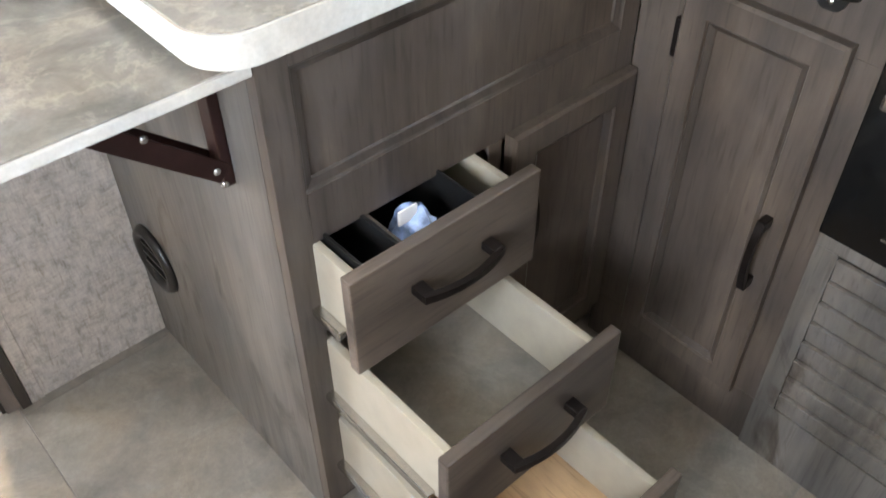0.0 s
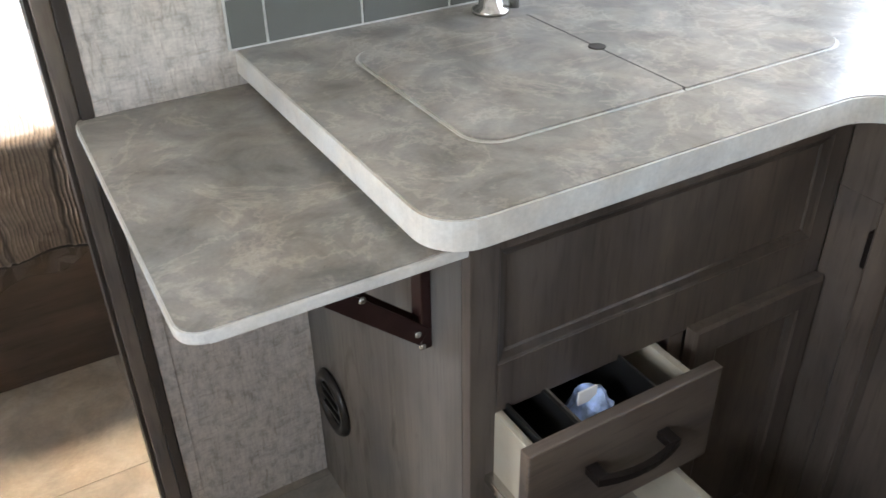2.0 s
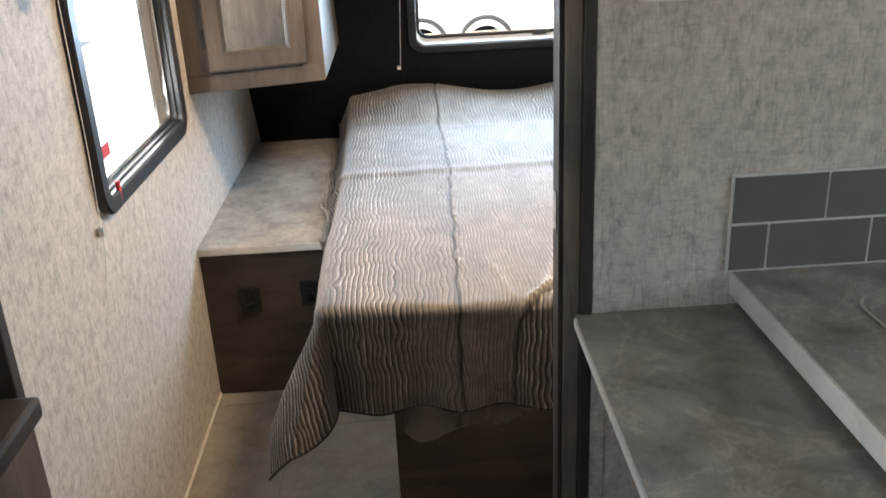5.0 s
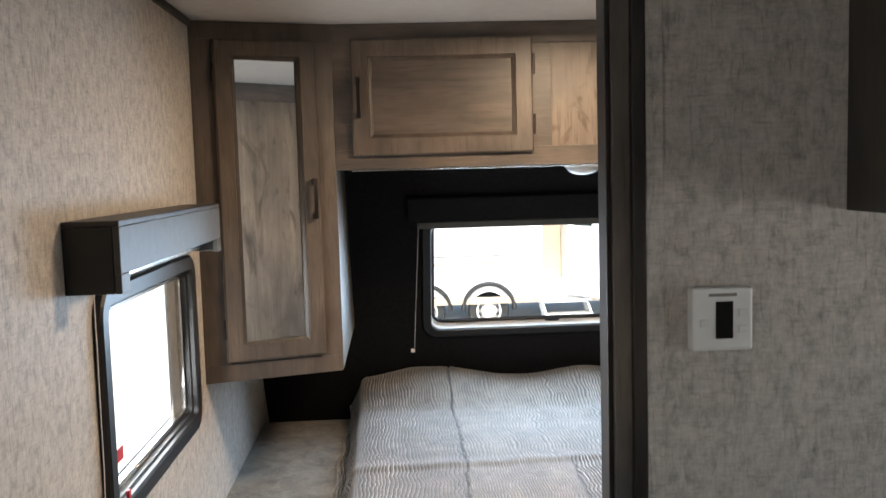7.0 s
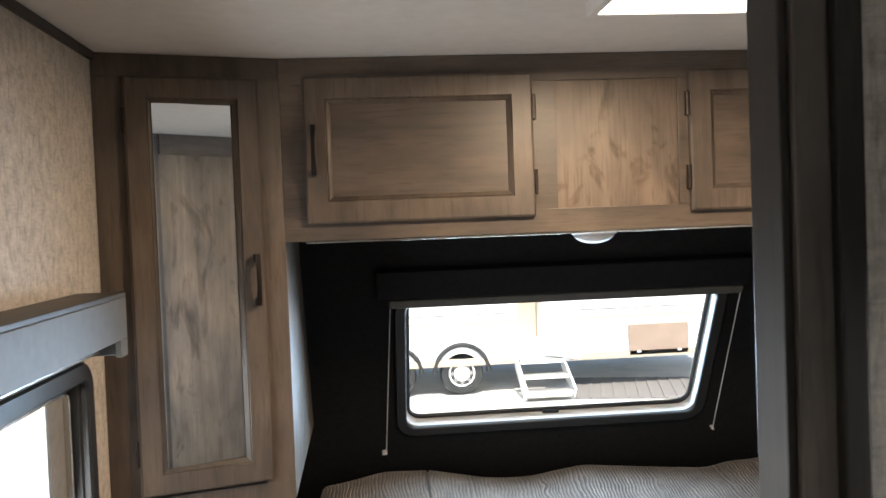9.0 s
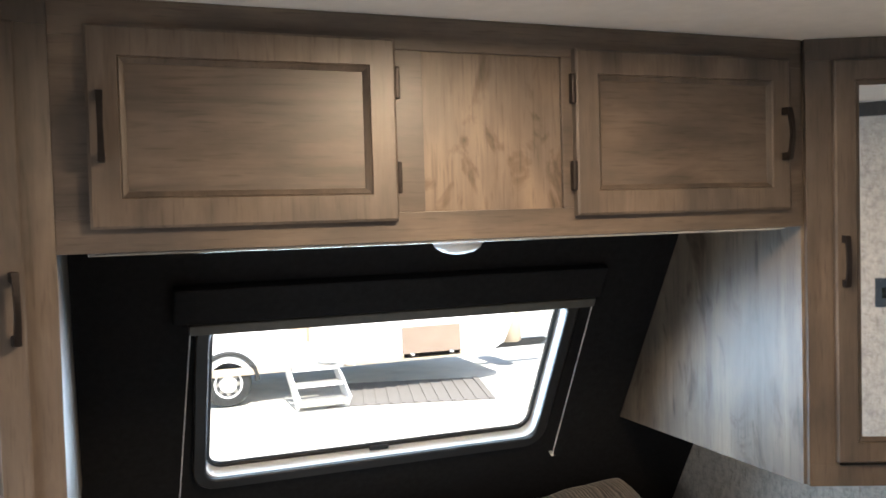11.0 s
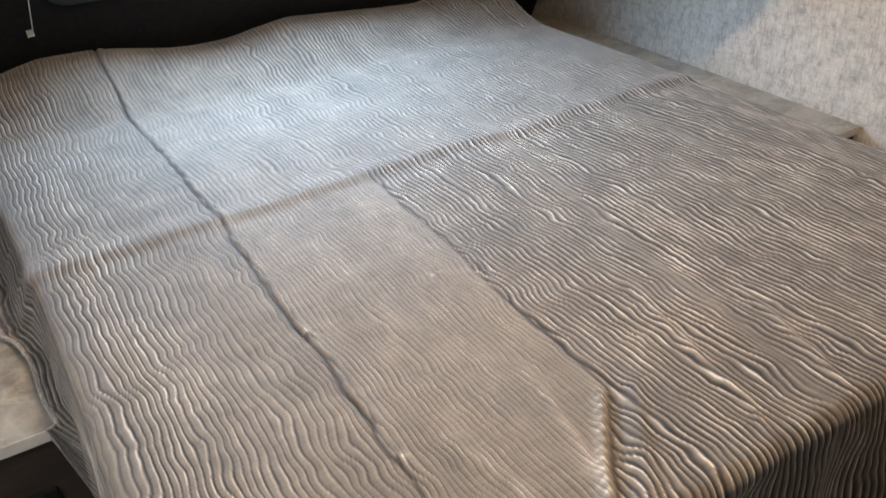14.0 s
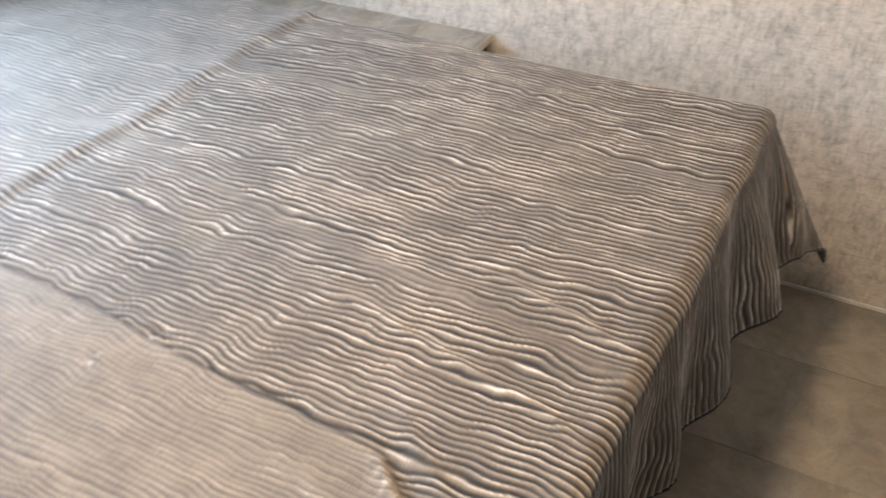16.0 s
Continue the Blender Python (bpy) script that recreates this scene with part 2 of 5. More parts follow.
GROUND_M = stone("sunlit_gravel", (0.40, 0.38, 0.34), (0.58, 0.55, 0.50), (0.03, 0.03, 0.03), 0.9, 3.0)
SHELL = plain("white_gelcoat", (0.78, 0.77, 0.75), 0.3, 0, 0.03, 3)
TAN = plain("tan_gelcoat", (0.42, 0.33, 0.24), 0.35, 0, 0.06, 3)
HATCH = plain("sunlit_brown_panel", (0.24, 0.17, 0.125), 0.5, 0, 0.1, 5)
# dark colour for the shadow by the trailer opposite
SHADOW_DARK = plain("dark_shadow_sheet", (0.13, 0.115, 0.105), 0.9, 0, 0.25, 30)
LIT = glow("lit_diffuser", (1.0, 0.90, 0.78), 6.0)
MILKY = plain("frosted_dome_plastic", (0.80, 0.79, 0.76), 0.35, 0, 0.02)

# ---- helpers ----


def empty(name, base, label, category, group="", kind=""):
    ob = new(name)
    ob.location = base
    ob.empty_display_size = 0.05
    return tagged(ob, label, category, group, kind)


def part(name, bm, material, parent=None, label="", smooth=False):
    me = bpy.data.meshes.new(name)
    if smooth:
        for f in bm.faces:
            f.smooth = True
    bm.normal_update()
    bm.to_mesh(me)
    bm.free()
    me.materials.append(material)
    ob = new(name, me)
    if parent is not None:
        ob.parent = parent
        ob.matrix_parent_inverse = Matrix.Translation(-Vector(parent.location))
    if label:
        tagged(ob, label)
    return ob


def box(bm, x0, x1, y0, y1, z0, z1, bevel=0.0, m=None):
    g = bmesh.ops.create_cube(bm, size=1.0, matrix=Matrix.Translation(((x0 + x1) / 2, (y0 + y1) / 2, (z0 + z1) / 2)) @ Matrix.Diagonal((abs(x1 - x0), abs(y1 - y0), abs(z1 - z0), 1)))
    vs = g["verts"]
    if bevel:
        es = list({e for v in vs for e in v.link_edges})
        r = bmesh.ops.bevel(bm, geom=es, offset=bevel, segments=2, affect="EDGES", profile=0.6)
        vs = r["verts"]
    if m is not None:
        bmesh.ops.transform(bm, matrix=m, verts=list({v for v in vs if v.is_valid}))
    return vs


def bx(x0, x1, y0, y1, z0, z1, bevel=0.0, m=None):
    bm = bmesh.new()
    box(bm, x0, x1, y0, y1, z0, z1, bevel)
    if m is not None:
        bm.transform(m)
    return bm


def prism(low, high, bevel=0.0):
    """A solid between two rings of corners, each counter-clockwise from above."""
    bm = bmesh.new()
    a = [bm.verts.new(p) for p in low]
    b = [bm.verts.new(p) for p in high]
    bm.faces.new(a[::-1])
    bm.faces.new(b)
    for i in range(len(a)):
        j = (i + 1) % len(a)
        bm.faces.new((a[i], a[j], b[j], b[i]))
    if bevel:
        bmesh.ops.bevel(bm, geom=list(bm.edges), offset=bevel, segments=2, affect="EDGES", profile=0.6)
    return bm


def rounded(corners, radii, steps=8):
    """The outline of a polygon (x, y) with its corners rounded."""
    out = []
    k = len(corners)
    for i in range(k):
        p, a, c = Vector(corners[i]), Vector(corners[i - 1]), Vector(corners[(i + 1) % k])
        r = radii[i]
        if r <= 0:
            out.append(p)
            continue
        u, w = (a - p).normalized(), (c - p).normalized()
        half = u.angle(w) / 2
        d = r / math.tan(half)
        s, e = p + u * d, p + w * d
        mid = p + (u + w).normalized() * (r / math.sin(half))
        a0 = math.atan2(s.y - mid.y, s.x - mid.x)
        a1 = math.atan2(e.y - mid.y, e.x - mid.x)
        da = (a1 - a0 + math.pi) % (2 * math.pi) - math.pi
        for q in range(steps + 1):
            t = a0 + da * q / steps
            out.append(Vector((mid.x + r * math.cos(t), mid.y + r * math.sin(t))))
    return out


def slab(outline, z0, z1, bevel=0.0):
    bm = prism([(p.x, p.y, z0) for p in outline], [(p.x, p.y, z1) for p in outline])
    if bevel:
        es = [e for e in bm.edges if abs(e.verts[0].co.z - e.verts[1].co.z) < 1e-6]
        bmesh.ops.bevel(bm, geom=es, offset=bevel, segments=2, affect="EDGES", profile=0.6)
    return bm


def ring(w, h, r, width, y0, y1, m, cx=0.0, cz=0.0, lip=0.0):
    """A rounded-rectangle frame in the local x-z plane, from depth y0 to y1."""
    def outline(g, rr):
        pts = rounded([(cx - w / 2 + g, cz - h / 2 + g), (cx + w / 2 - g, cz - h / 2 + g), (cx + w / 2 - g, cz + h / 2 - g), (cx - w / 2 + g, cz + h / 2 - g)], [max(rr, 0.004)] * 4, 6)
        return pts
    o, i = outline(0, r), outline(width, r - width)
    o2, i2 = outline(lip, r - lip), outline(width - lip, r - width + lip)
    bm = bmesh.new()
    loops = [[bm.verts.new((p.x, y, p.y)) for p in src] for src, y in ((o, y1), (o, y0 + lip), (o2, y0), (i2, y0), (i, y0 + lip), (i, y1))]
    k = len(o)
    for a, b in zip(loops, loops[1:] + loops[:1]):
        for q in range(k):
            p = (q + 1) % k
            bm.faces.new((a[q], a[p], b[p], b[q]))
    bm.transform(m)
    bmesh.ops.recalc_face_normals(bm, faces=bm.faces)
    return bm


def facing(origin, n):
    """Local x runs to the right along the face, y into it, z up."""
    into = -Vector(n).normalized()
    z = Vector((0, 0, 1))
    u = into.cross(z).normalized()
    z = u.cross(into)
    return Matrix(((u.x, into.x, z.x, origin[0]), (u.y, into.y, z.y, origin[1]), (u.z, into.z, z.z, origin[2]), (0, 0, 0, 1)))


def tube(points, r, sides=8, m=None):
    """A round rod along a line of points."""
    bm = bmesh.new()
    pts = [Vector(p) for p in points]
    loops = []
    for i, p in enumerate(pts):
        t = (pts[min(i + 1, len(pts) - 1)] - pts[max(i - 1, 0)]).normalized()
        a = t.orthogonal().normalized() if i == 0 else (loops_a - t * loops_a.dot(t)).normalized()
        loops_a = a
        b = t.cross(a)
        loops.append([bm.verts.new(p + r * (math.cos(k * math.tau / sides) * a + math.sin(k * math.tau / sides) * b)) for k in range(sides)])
    for a, b in zip(loops, loops[1:]):
        for k in range(sides):
            j = (k + 1) % sides
            bm.faces.new((a[k], a[j], b[j], b[k]))
    bm.faces.new(loops[0][::-1])
    bm.faces.new(loops[-1])
    if m is not None:
        bm.transform(m)
    bmesh.ops.recalc_face_normals(bm, faces=bm.faces)
    return bm


def lathe(profile, steps=24, m=None):
    """A turned solid about local z from (radius, height) pairs."""
    bm = bmesh.new()
    loops = [[bm.verts.new((r * math.cos(k * math.tau / steps), r * math.sin(k * math.tau / steps), z)) for k in range(steps)] for r, z in profile]
    for a, b in zip(loops, loops[1:]):
        for k in range(steps):
            j = (k + 1) % steps
            bm.faces.new((a[k], a[j], b[j], b[k]))
    bm.faces.new(loops[0][::-1])
    bm.faces.new(loops[-1])
    if m is not None:
        bm.transform(m)
    bmesh.ops.recalc_face_normals(bm, faces=bm.faces)
    return bm


def pull(parent, m, length, upright=True, out=0.028):
    """A bowed bronze cabinet pull with two block feet; local origin at its middle."""
    bm = bmesh.new()
    h = length / 2
    for s in (-1, 1):
        box(bm, -0.0065, 0.0065, -out * 0.72, 0.0, s * h - 0.009, s * h + 0.009, 0.002)
    k = 10
    rows = []
    for i in range(k + 1):
        a = -1 + 2 * i / k
        d = -out * (0.62 + 0.38 * (1 - a * a))
        hw = 0.0062 - 0.0012 * (1 - a * a)
        z = a * (h + 0.008)
        rows.append([bm.verts.new(c) for c in ((-hw, d - 0.005, z), (hw, d - 0.005, z), (hw, d + 0.004, z), (-hw, d + 0.004, z))])
    for a, b in zip(rows, rows[1:]):
        for q in range(4):
            p = (q + 1) % 4
            bm.faces.new((a[q], a[p], b[p], b[q]))
    bm.faces.new(rows[0][::-1])
    bm.faces.new(rows[-1])
    if not upright:
        bm.transform(Matrix.Rotation(radians(90), 4, "Y"))
    bm.transform(m)
    bmesh.ops.recalc_face_normals(bm, faces=bm.faces)
    return part("handle", bm, BRONZE, parent, "dark bronze pull")


def shaker(parent, m, w, h, rail=0.052, along=2, thick=0.019, glass=False, name="door", turn=0.0):
    """A framed cabinet door: proud stiles and rails, an inner bead and a set-back panel. Local origin at its lower left corner."""
    bm = bmesh.new()
    o = [(0, 0), (w, 0), (w, h), (0, h)]
    levels = [(0.0, thick), (0.0, 0.004), (0.005, 0.0), (rail, 0.0), (rail + 0.002, 0.004)]
    loops = []
    for g, y in levels:
        loops.append([bm.verts.new(c) for c in ((g, y, g), (w - g, y, g), (w - g, y, h - g), (g, y, h - g))])
    for a, b in zip(loops, loops[1:]):
        for q in range(4):
            p = (q + 1) % 4
            bm.faces.new((a[q], a[p], b[p], b[q]))
    bm.faces.new(loops[0])
    bm.transform(m)
    bmesh.ops.recalc_face_normals(bm, faces=bm.faces)
    d = part(name, bm, STAIN_V, parent)
    bead = bmesh.new()
    rings = [[bead.verts.new(c) for c in ((q, y, q), (w - q, y, q), (w - q, y, h - q), (q, y, h - q))] for q, y in ((rail + 0.0015, 0.0045), (rail + 0.0035, 0.003), (rail + 0.009, 0.0065), (rail + 0.012, 0.0085), (rail + 0.014, 0.012))]
    for a, b in zip(rings, rings[1:]):
        for q in range(4):
            p = (q + 1) % 4
            bead.faces.new((a[q], a[p], b[p], b[q]))
    bead.transform(m)
    bmesh.ops.recalc_face_normals(bead, faces=bead.faces)
    # bead is darker than the door wood to carry the shade of the profile
    part("bead", bead, BEAD_SHADE, d, "inner bead, wood darkened for its shade")
    g = rail + 0.012
    pb = bx(g, w - g, 0.0105, 0.015, g, h - g, 0)
    pb.transform(m @ Matrix.Translation((w / 2, 0.012, 0)) @ Matrix.Rotation(radians(turn), 4, "Z") @ Matrix.Translation((-w / 2, -0.012, 0)))
    part("mirror_panel" if glass else "panel", pb, MIRROR if glass else STAIN_X if along == 0 else STAIN_V, d, "silvered mirror panel" if glass else "")
    return d

# ---- structure ----
W, H = 2.42, 2.012
BACK = -1.80


def struct(name, bm, material, label, category):
    return tagged(part(name, bm, material), label, category, "", "structure")


def wall_with_hole(name, m, w, h, thick, hole, material, label):
    """A wall in a local frame with one rectangular opening (x0, x1, z0, z1)."""
    x0, x1, z0, z1 = hole
    bm = bmesh.new()
    xs, zs = (0, x0, x1, w), (0, z0, z1, h)
    grid = {}
    for y in (0, thick):
        for i, x in enumerate(xs):
            for k, z in enumerate(zs):
                grid[i, k, y] = bm.verts.new((x, y, z))
    for i in range(3):
        for k in range(3):
            if (i, k) == (1, 1):
                continue
            for y in (0, thick):
                bm.faces.new([grid[i, k, y], grid[i + 1, k, y], grid[i + 1, k + 1, y], grid[i, k + 1, y]])
    loop = [(1, 1), (2, 1), (2, 2), (1, 2)]
    outer = [(0, 0), (1, 0), (2, 0), (3, 0), (3, 1), (3, 2), (3, 3), (2, 3), (1, 3), (0, 3), (0, 2), (0, 1)]
    for ringy in (loop, outer):
        for a, b in zip(ringy, ringy[1:] + ringy[:1]):
            bm.faces.new([grid[(*a, 0)], grid[(*b, 0)], grid[(*b, thick)], grid[(*a, thick)]])
    bm.transform(m)
    bmesh.ops.recalc_face_normals(bm, faces=bm.faces)
    return struct(name, bm, material, label, "wall")


# left wall: seen from inside, local x runs towards the kitchen
WIN_Y0, WIN_Y1, WIN_Z0, WIN_Z1 = 0.555, 1.345, 0.855, 1.345
m_left_bed = facing((0, 0.0, 0), (1, 0, 0))
u_test = (m_left_bed @ Vector((1, 0, 0))).y


def side_wall(name, y0, y1, hole, label):
    """A stretch of the left wall with one window opening (y0, y1, z0, z1)."""
    m = facing((0, y0 if u_test > 0 else y1, 0), (1, 0, 0))
    f = (lambda y: y - y0) if u_test > 0 else (lambda y: y1 - y)
    a, b = sorted((f(hole[0]), f(hole[1])))
    wall_with_hole(name, m, y1 - y0, H, 0.06, (a, b, hole[2], hole[3]), PAPER, label)


DW = (-1.70, -0.82, 0.96, 1.50)
side_wall("wall_west", -0.048, 3.0, (WIN_Y0 + 0.02, WIN_Y1 - 0.02, WIN_Z0 + 0.02, WIN_Z1 - 0.02), "cream linen-look wallpapered side wall with a window")
side_wall("wall_southwest", BACK, -0.0482, DW, "cream linen-look wallpapered wall beside the dinette")
M_RW = facing((W, 3.0 if u_test > 0 else BACK, 0), (-1, 0, 0))
KW = (-1.30, -0.06, 1.02, 1.56)


def rw_x(y):
    return (3.0 - y) if u_test > 0 else (y - BACK)


wall_with_hole("wall_east", M_RW, 3.0 - BACK, H, 0.06, (min(rw_x(KW[0]), rw_x(KW[1])), max(rw_x(KW[0]), rw_x(KW[1])), KW[2], KW[3]), PAPER, "cream linen-look wallpapered side wall with kitchen window")
struct("wall_south", bx(-0.06, W + 0.06, BACK - 0.06, BACK, 0, H), PANEL_V, "weathered wood-look panelled end wall", "wall")

# front wall leans back over the bed
SL = 0.55
LEN = math.sqrt(1 + SL * SL)


def wall_y(z):
    return 2.435 - SL * (z - 0.93)


M_HEAD = facing((0, wall_y(0), 0), (0, -1, -SL))
HX0, HX1 = 0.685, 1.778
HS0, HS1 = 0.872 * LEN, 1.385 * LEN
wall_with_hole("wall_north", M_HEAD, W, 2.05 * LEN, 0.05, (HX0 + 0.015, HX1 - 0.015, HS0 + 0.015, HS1 - 0.015), BLACK, "charcoal black vinyl front wall leaning over the bed")
struct("ceiling", bx(-0.06, W + 0.06, BACK - 0.06, 2.05, H, H + 0.05), CEIL, "off-white vinyl ceiling", "ceiling")
struct("trim", bx(0.0125, W - 0.001, 1.024, 1.036, H - 0.0022, H - 0.0002, 0.0008), CEIL, "thin white seam strip across the ceiling", "trim")
struct("floor", bx(-0.06, W + 0.06, BACK - 0.06, 3.0, -0.06, -0.0016), JOINT, "stone-look vinyl tile floor with faint joints", "floor")

# partition between kitchen and bedroom, with its jamb
PX = 0.909
pw = struct("wall_partition", bx(PX, W, 0.0, 0.022, 0, H), PAPER, "wallpapered partition wall behind the worktop", "wall")
part("bedroom_face", bx(PX, 1.62, 0.0222, 0.045, 0, H), PANEL_V, pw, "weathered wood-look panelling on bedroom side")
part("bedroom_face_paper", bx(1.6203, W, 0.0222, 0.043, 0, H), PAPER, pw)
part("paper_top_trim", bx(1.6203, W, 0.0432, 0.054, H - 0.055, H - 0.0003, 0.002), TRIM, pw, "dark trim under the ceiling")
part("seam_batten", bx(PX, PX + 0.024, -0.003, -0.0002, 0, H, 0.001), PAPER, pw, "wallpaper-wrapped batten")
part("top_rail", bx(PX, 1.62, 0.0452, 0.056, H - 0.085, H - 0.0003, 0.002), STAIN_X, pw, "wooden rail under the ceiling")
jb = struct("door_jamb", bx(0.8662, 0.8905, 0.002, 0.050, 0, H, 0.002), JAMB, "wooden jamb at the end of the partition", "jamb")
part("outer_bead", bx(0.8908, PX - 0.0003, -0.006, 0.048, 0, H, 0.002), TRIM, jb, "dark brown edge bead")
part("inner_bead", bx(0.8590, 0.8660, 0.008, 0.052, 0, H, 0.0015), TRIM, jb, "dark brown edge bead")
part("strike_plate", bx(0.8570, 0.8588, 0.018, 0.042, 0.98, 1.04, 0.0006), STEEL, jb, "small metal strike plate")
# wall trims
struct("trim", bx(0.0003, 0.012, BACK, 1.48, H - 0.02, H - 0.0003, 0.003), TRIM, "dark ceiling edge trim", "trim")
struct("baseboard", bx(0.0003, 0.006, 0.0, 1.287, 0.0003, 0.010, 0.002), EDGE, "thin pale floor bead along wall", "baseboard")
struct("baseboard", bx(W - 0.006, W - 0.0003, 0.05, 1.27, 0.0003, 0.010, 0.002), EDGE, "thin pale floor bead along wall", "baseboard")
struct("door_jamb", bx(0.0003, 0.060, -0.060, -0.035, 0, H - 0.0003, 0.003), TRIM, "dark brown wooden door jamb against the side wall", "jamb")

# ---- side window ----


def side_window():
    m = facing((0, (WIN_Y0 + WIN_Y1) / 2, (WIN_Z0 + WIN_Z1) / 2), (1, 0, 0))
    w, h = WIN_Y1 - WIN_Y0, WIN_Z1 - WIN_Z0
    ob = empty("window_1", (0, WIN_Y0, WIN_Z0), "black-framed sliding trailer window in wallpapered wall", "window", "", "structure")
    f = part("window_frame", ring(w, h, 0.065, 0.042, -0.020, -0.0005, m, lip=0.005), RUBBER, ob)
    part("inner_frame", ring(w - 0.056, h - 0.056, 0.045, 0.020, -0.004, 0.050, m, lip=0.003), RUBBER, f)
    part("sash_edge", ring(w - 0.10, h - 0.10, 0.03, 0.012, 0.012, 0.030, m, lip=0.002), STEEL, f, "grey metal sash edge")
    bm = bmesh.new()
    box(bm, -w / 2 + 0.03, w / 2 - 0.03, 0.036, 0.040, -h / 2 + 0.03, h / 2 - 0.03)
    bm.transform(m)
    p = part("pane", bm, PANE, ob, "clear glass pane")
    p.visible_shadow = False
    part("sash_stile", bx(-0.034, -0.026, 1.205, 1.312, WIN_Z0 + 0.034, WIN_Z1 - 0.034, 0.003), JOINT, ob, "grey sliding sash stile")
    # emergency exit latches and sticker
    for y in (0.66, 1.315):
        a = part("latch", bx(0.012, 0.020, y - 0.008, y + 0.008, WIN_Z0 + 0.012, WIN_Z0 + 0.062, 0.004), RED, ob, "red emergency latch")
        part("latch_bar", bx(0.012, 0.018, y - 0.07, y - 0.01, WIN_Z0 + 0.014, WIN_Z0 + 0.024, 0.002), STEEL, a)
    bmx = bmesh.new()
    box(bmx, 0.0, 0.06, 0.0345, 0.0352, 0.0, 0.03)
    bmx.transform(facing((0, 0.74, WIN_Z0 + 0.085), (1, 0, 0)))
    part("exit_sticker", bmx, RED, ob, "red exit sticker on the glass")


side_window()


def valance():
    ob = empty("window_valance", (0.0, 0.45, 1.35), "charcoal grey box valance over the side window", "valance")
    y0, y1, z0, z1 = 0.43, 1.315, 1.352, 1.482
    part("front_board", bx(0.088, 0.100, y0, y1, z0 + 0.035, z1 - 0.0102, 0.002), BLIND, ob)
    part("top_board", bx(0.0006, 0.100, y0, y1, z1 - 0.010, z1, 0.002), TRIM, ob)
    for a, b in ((y0, y0 + 0.012), (y1 - 0.012, y1)):
        part("end_board", bx(0.0006, 0.0878, a, b, z0, z1 - 0.0102, 0.002), RUBBER, ob)
    for a, b in ((y0, y0 + 0.05), (y1 - 0.05, y1)):
        part("front_foot", bx(0.0881, 0.100, a, b, z0, z0 + 0.0348, 0.002), BLIND, ob)
    part("roller", tube([(0.05, y0 + 0.02, z0 + 0.07), (0.05, y1 - 0.02, z0 + 0.07)], 0.028, 14), WHITE, ob, "rolled pale shade")
    bar = bx(0.040, 0.060, y0 + 0.05, y1 - 0.05, z0 + 0.012, z0 + 0.034, 0.004)
    part("bottom_bar", bar, STEEL, ob)
    c = empty("blind_cord", (0.012, 0.535, 0.77), "thin white blind cord hanging on wall", "cord")
    part("cord", tube([(0.014, 0.535, 1.355), (0.013, 0.533, 1.0), (0.010, 0.530, 0.855), (0.012, 0.520, 0.80), (0.010, 0.500, 0.745)], 0.0012, 5), WHITE, c)
    part("cord_clip", bx(0.0006, 0.012, 0.524, 0.536, 0.835, 0.855, 0.003), STEEL, c)


valance()

# ---- front window ----


def front_window():
    cx, cs = (HX0 + HX1) / 2, (HS0 + HS1) / 2
    w, h = HX1 - HX0, HS1 - HS0
    m = M_HEAD @ Matrix.Translation((cx, 0, cs))
    base = M_HEAD @ Vector((cx, 0, HS0))
    ob = empty("window_2", base, "wide black-framed window over the head of the bed", "window", "", "structure")
    f = part("window_frame", ring(w, h, 0.07, 0.036, -0.014, -0.0005, m, lip=0.004), RUBBER, ob)
    part("reveal", ring(w - 0.062, h - 0.062, 0.05, 0.006, -0.002, 0.044, m, lip=0.001), WHITE, f, "white inner reveal")
    part("outer_frame", ring(w - 0.076, h - 0.076, 0.05, 0.012, 0.032, 0.044, m, lip=0.002), RUBBER, f)
    bm = bmesh.new()
    box(bm, -w / 2 + 0.04, w / 2 - 0.04, 0.036, 0.040, -h / 2 + 0.04, h / 2 - 0.04)
    bm.transform(m)
    p = part("pane", bm, PANE, ob, "clear glass pane")
    p.visible_shadow = False
    part("latch", bx(-0.03, 0.03, 0.020, 0.032, -h / 2 + 0.038, -h / 2 + 0.050, 0.004, m), RUBBER, ob)
    b = empty("roller_blind", M_HEAD @ Vector((cx, -0.03, 1.34 * LEN)), "black pleated blind folded up above the front window", "blind")
    part("header_box", bx(0.632, 1.828, -0.030, -0.0006, 1.379 * LEN, 1.468 * LEN, 0.006, M_HEAD), BLACK, b)
    part("bottom_rail", bx(0.668, 1.815, -0.030, -0.010, 1.350 * LEN, 1.376 * LEN, 0.005, M_HEAD), BLIND, b, "grey bottom rail")
    for x0, x1, z1 in ((0.672, 0.648, 0.812), (1.813, 1.822, 0.832)):
        c = tube([M_HEAD @ Vector((x0, -0.020, 1.357 * LEN)), M_HEAD @ Vector(((x0 + x1) / 2, -0.020, 1.08 * LEN)), M_HEAD @ Vector((x1, -0.020, z1 * LEN))], 0.0014, 5)
        q = part("tension_cord", c, WHITE, b, "thin white tension cord")
        side = -1 if x0 < 1 else 1
        part("cord_peg", bx(x1 - 0.003 if side > 0 else x1 - 0.014, x1 + 0.006 if side > 0 else x1 + 0.003, -0.022, -0.0006, z1 * LEN - 0.0022, z1 * LEN + 0.0022, 0.0008, M_HEAD), WHITE, q)


front_window()


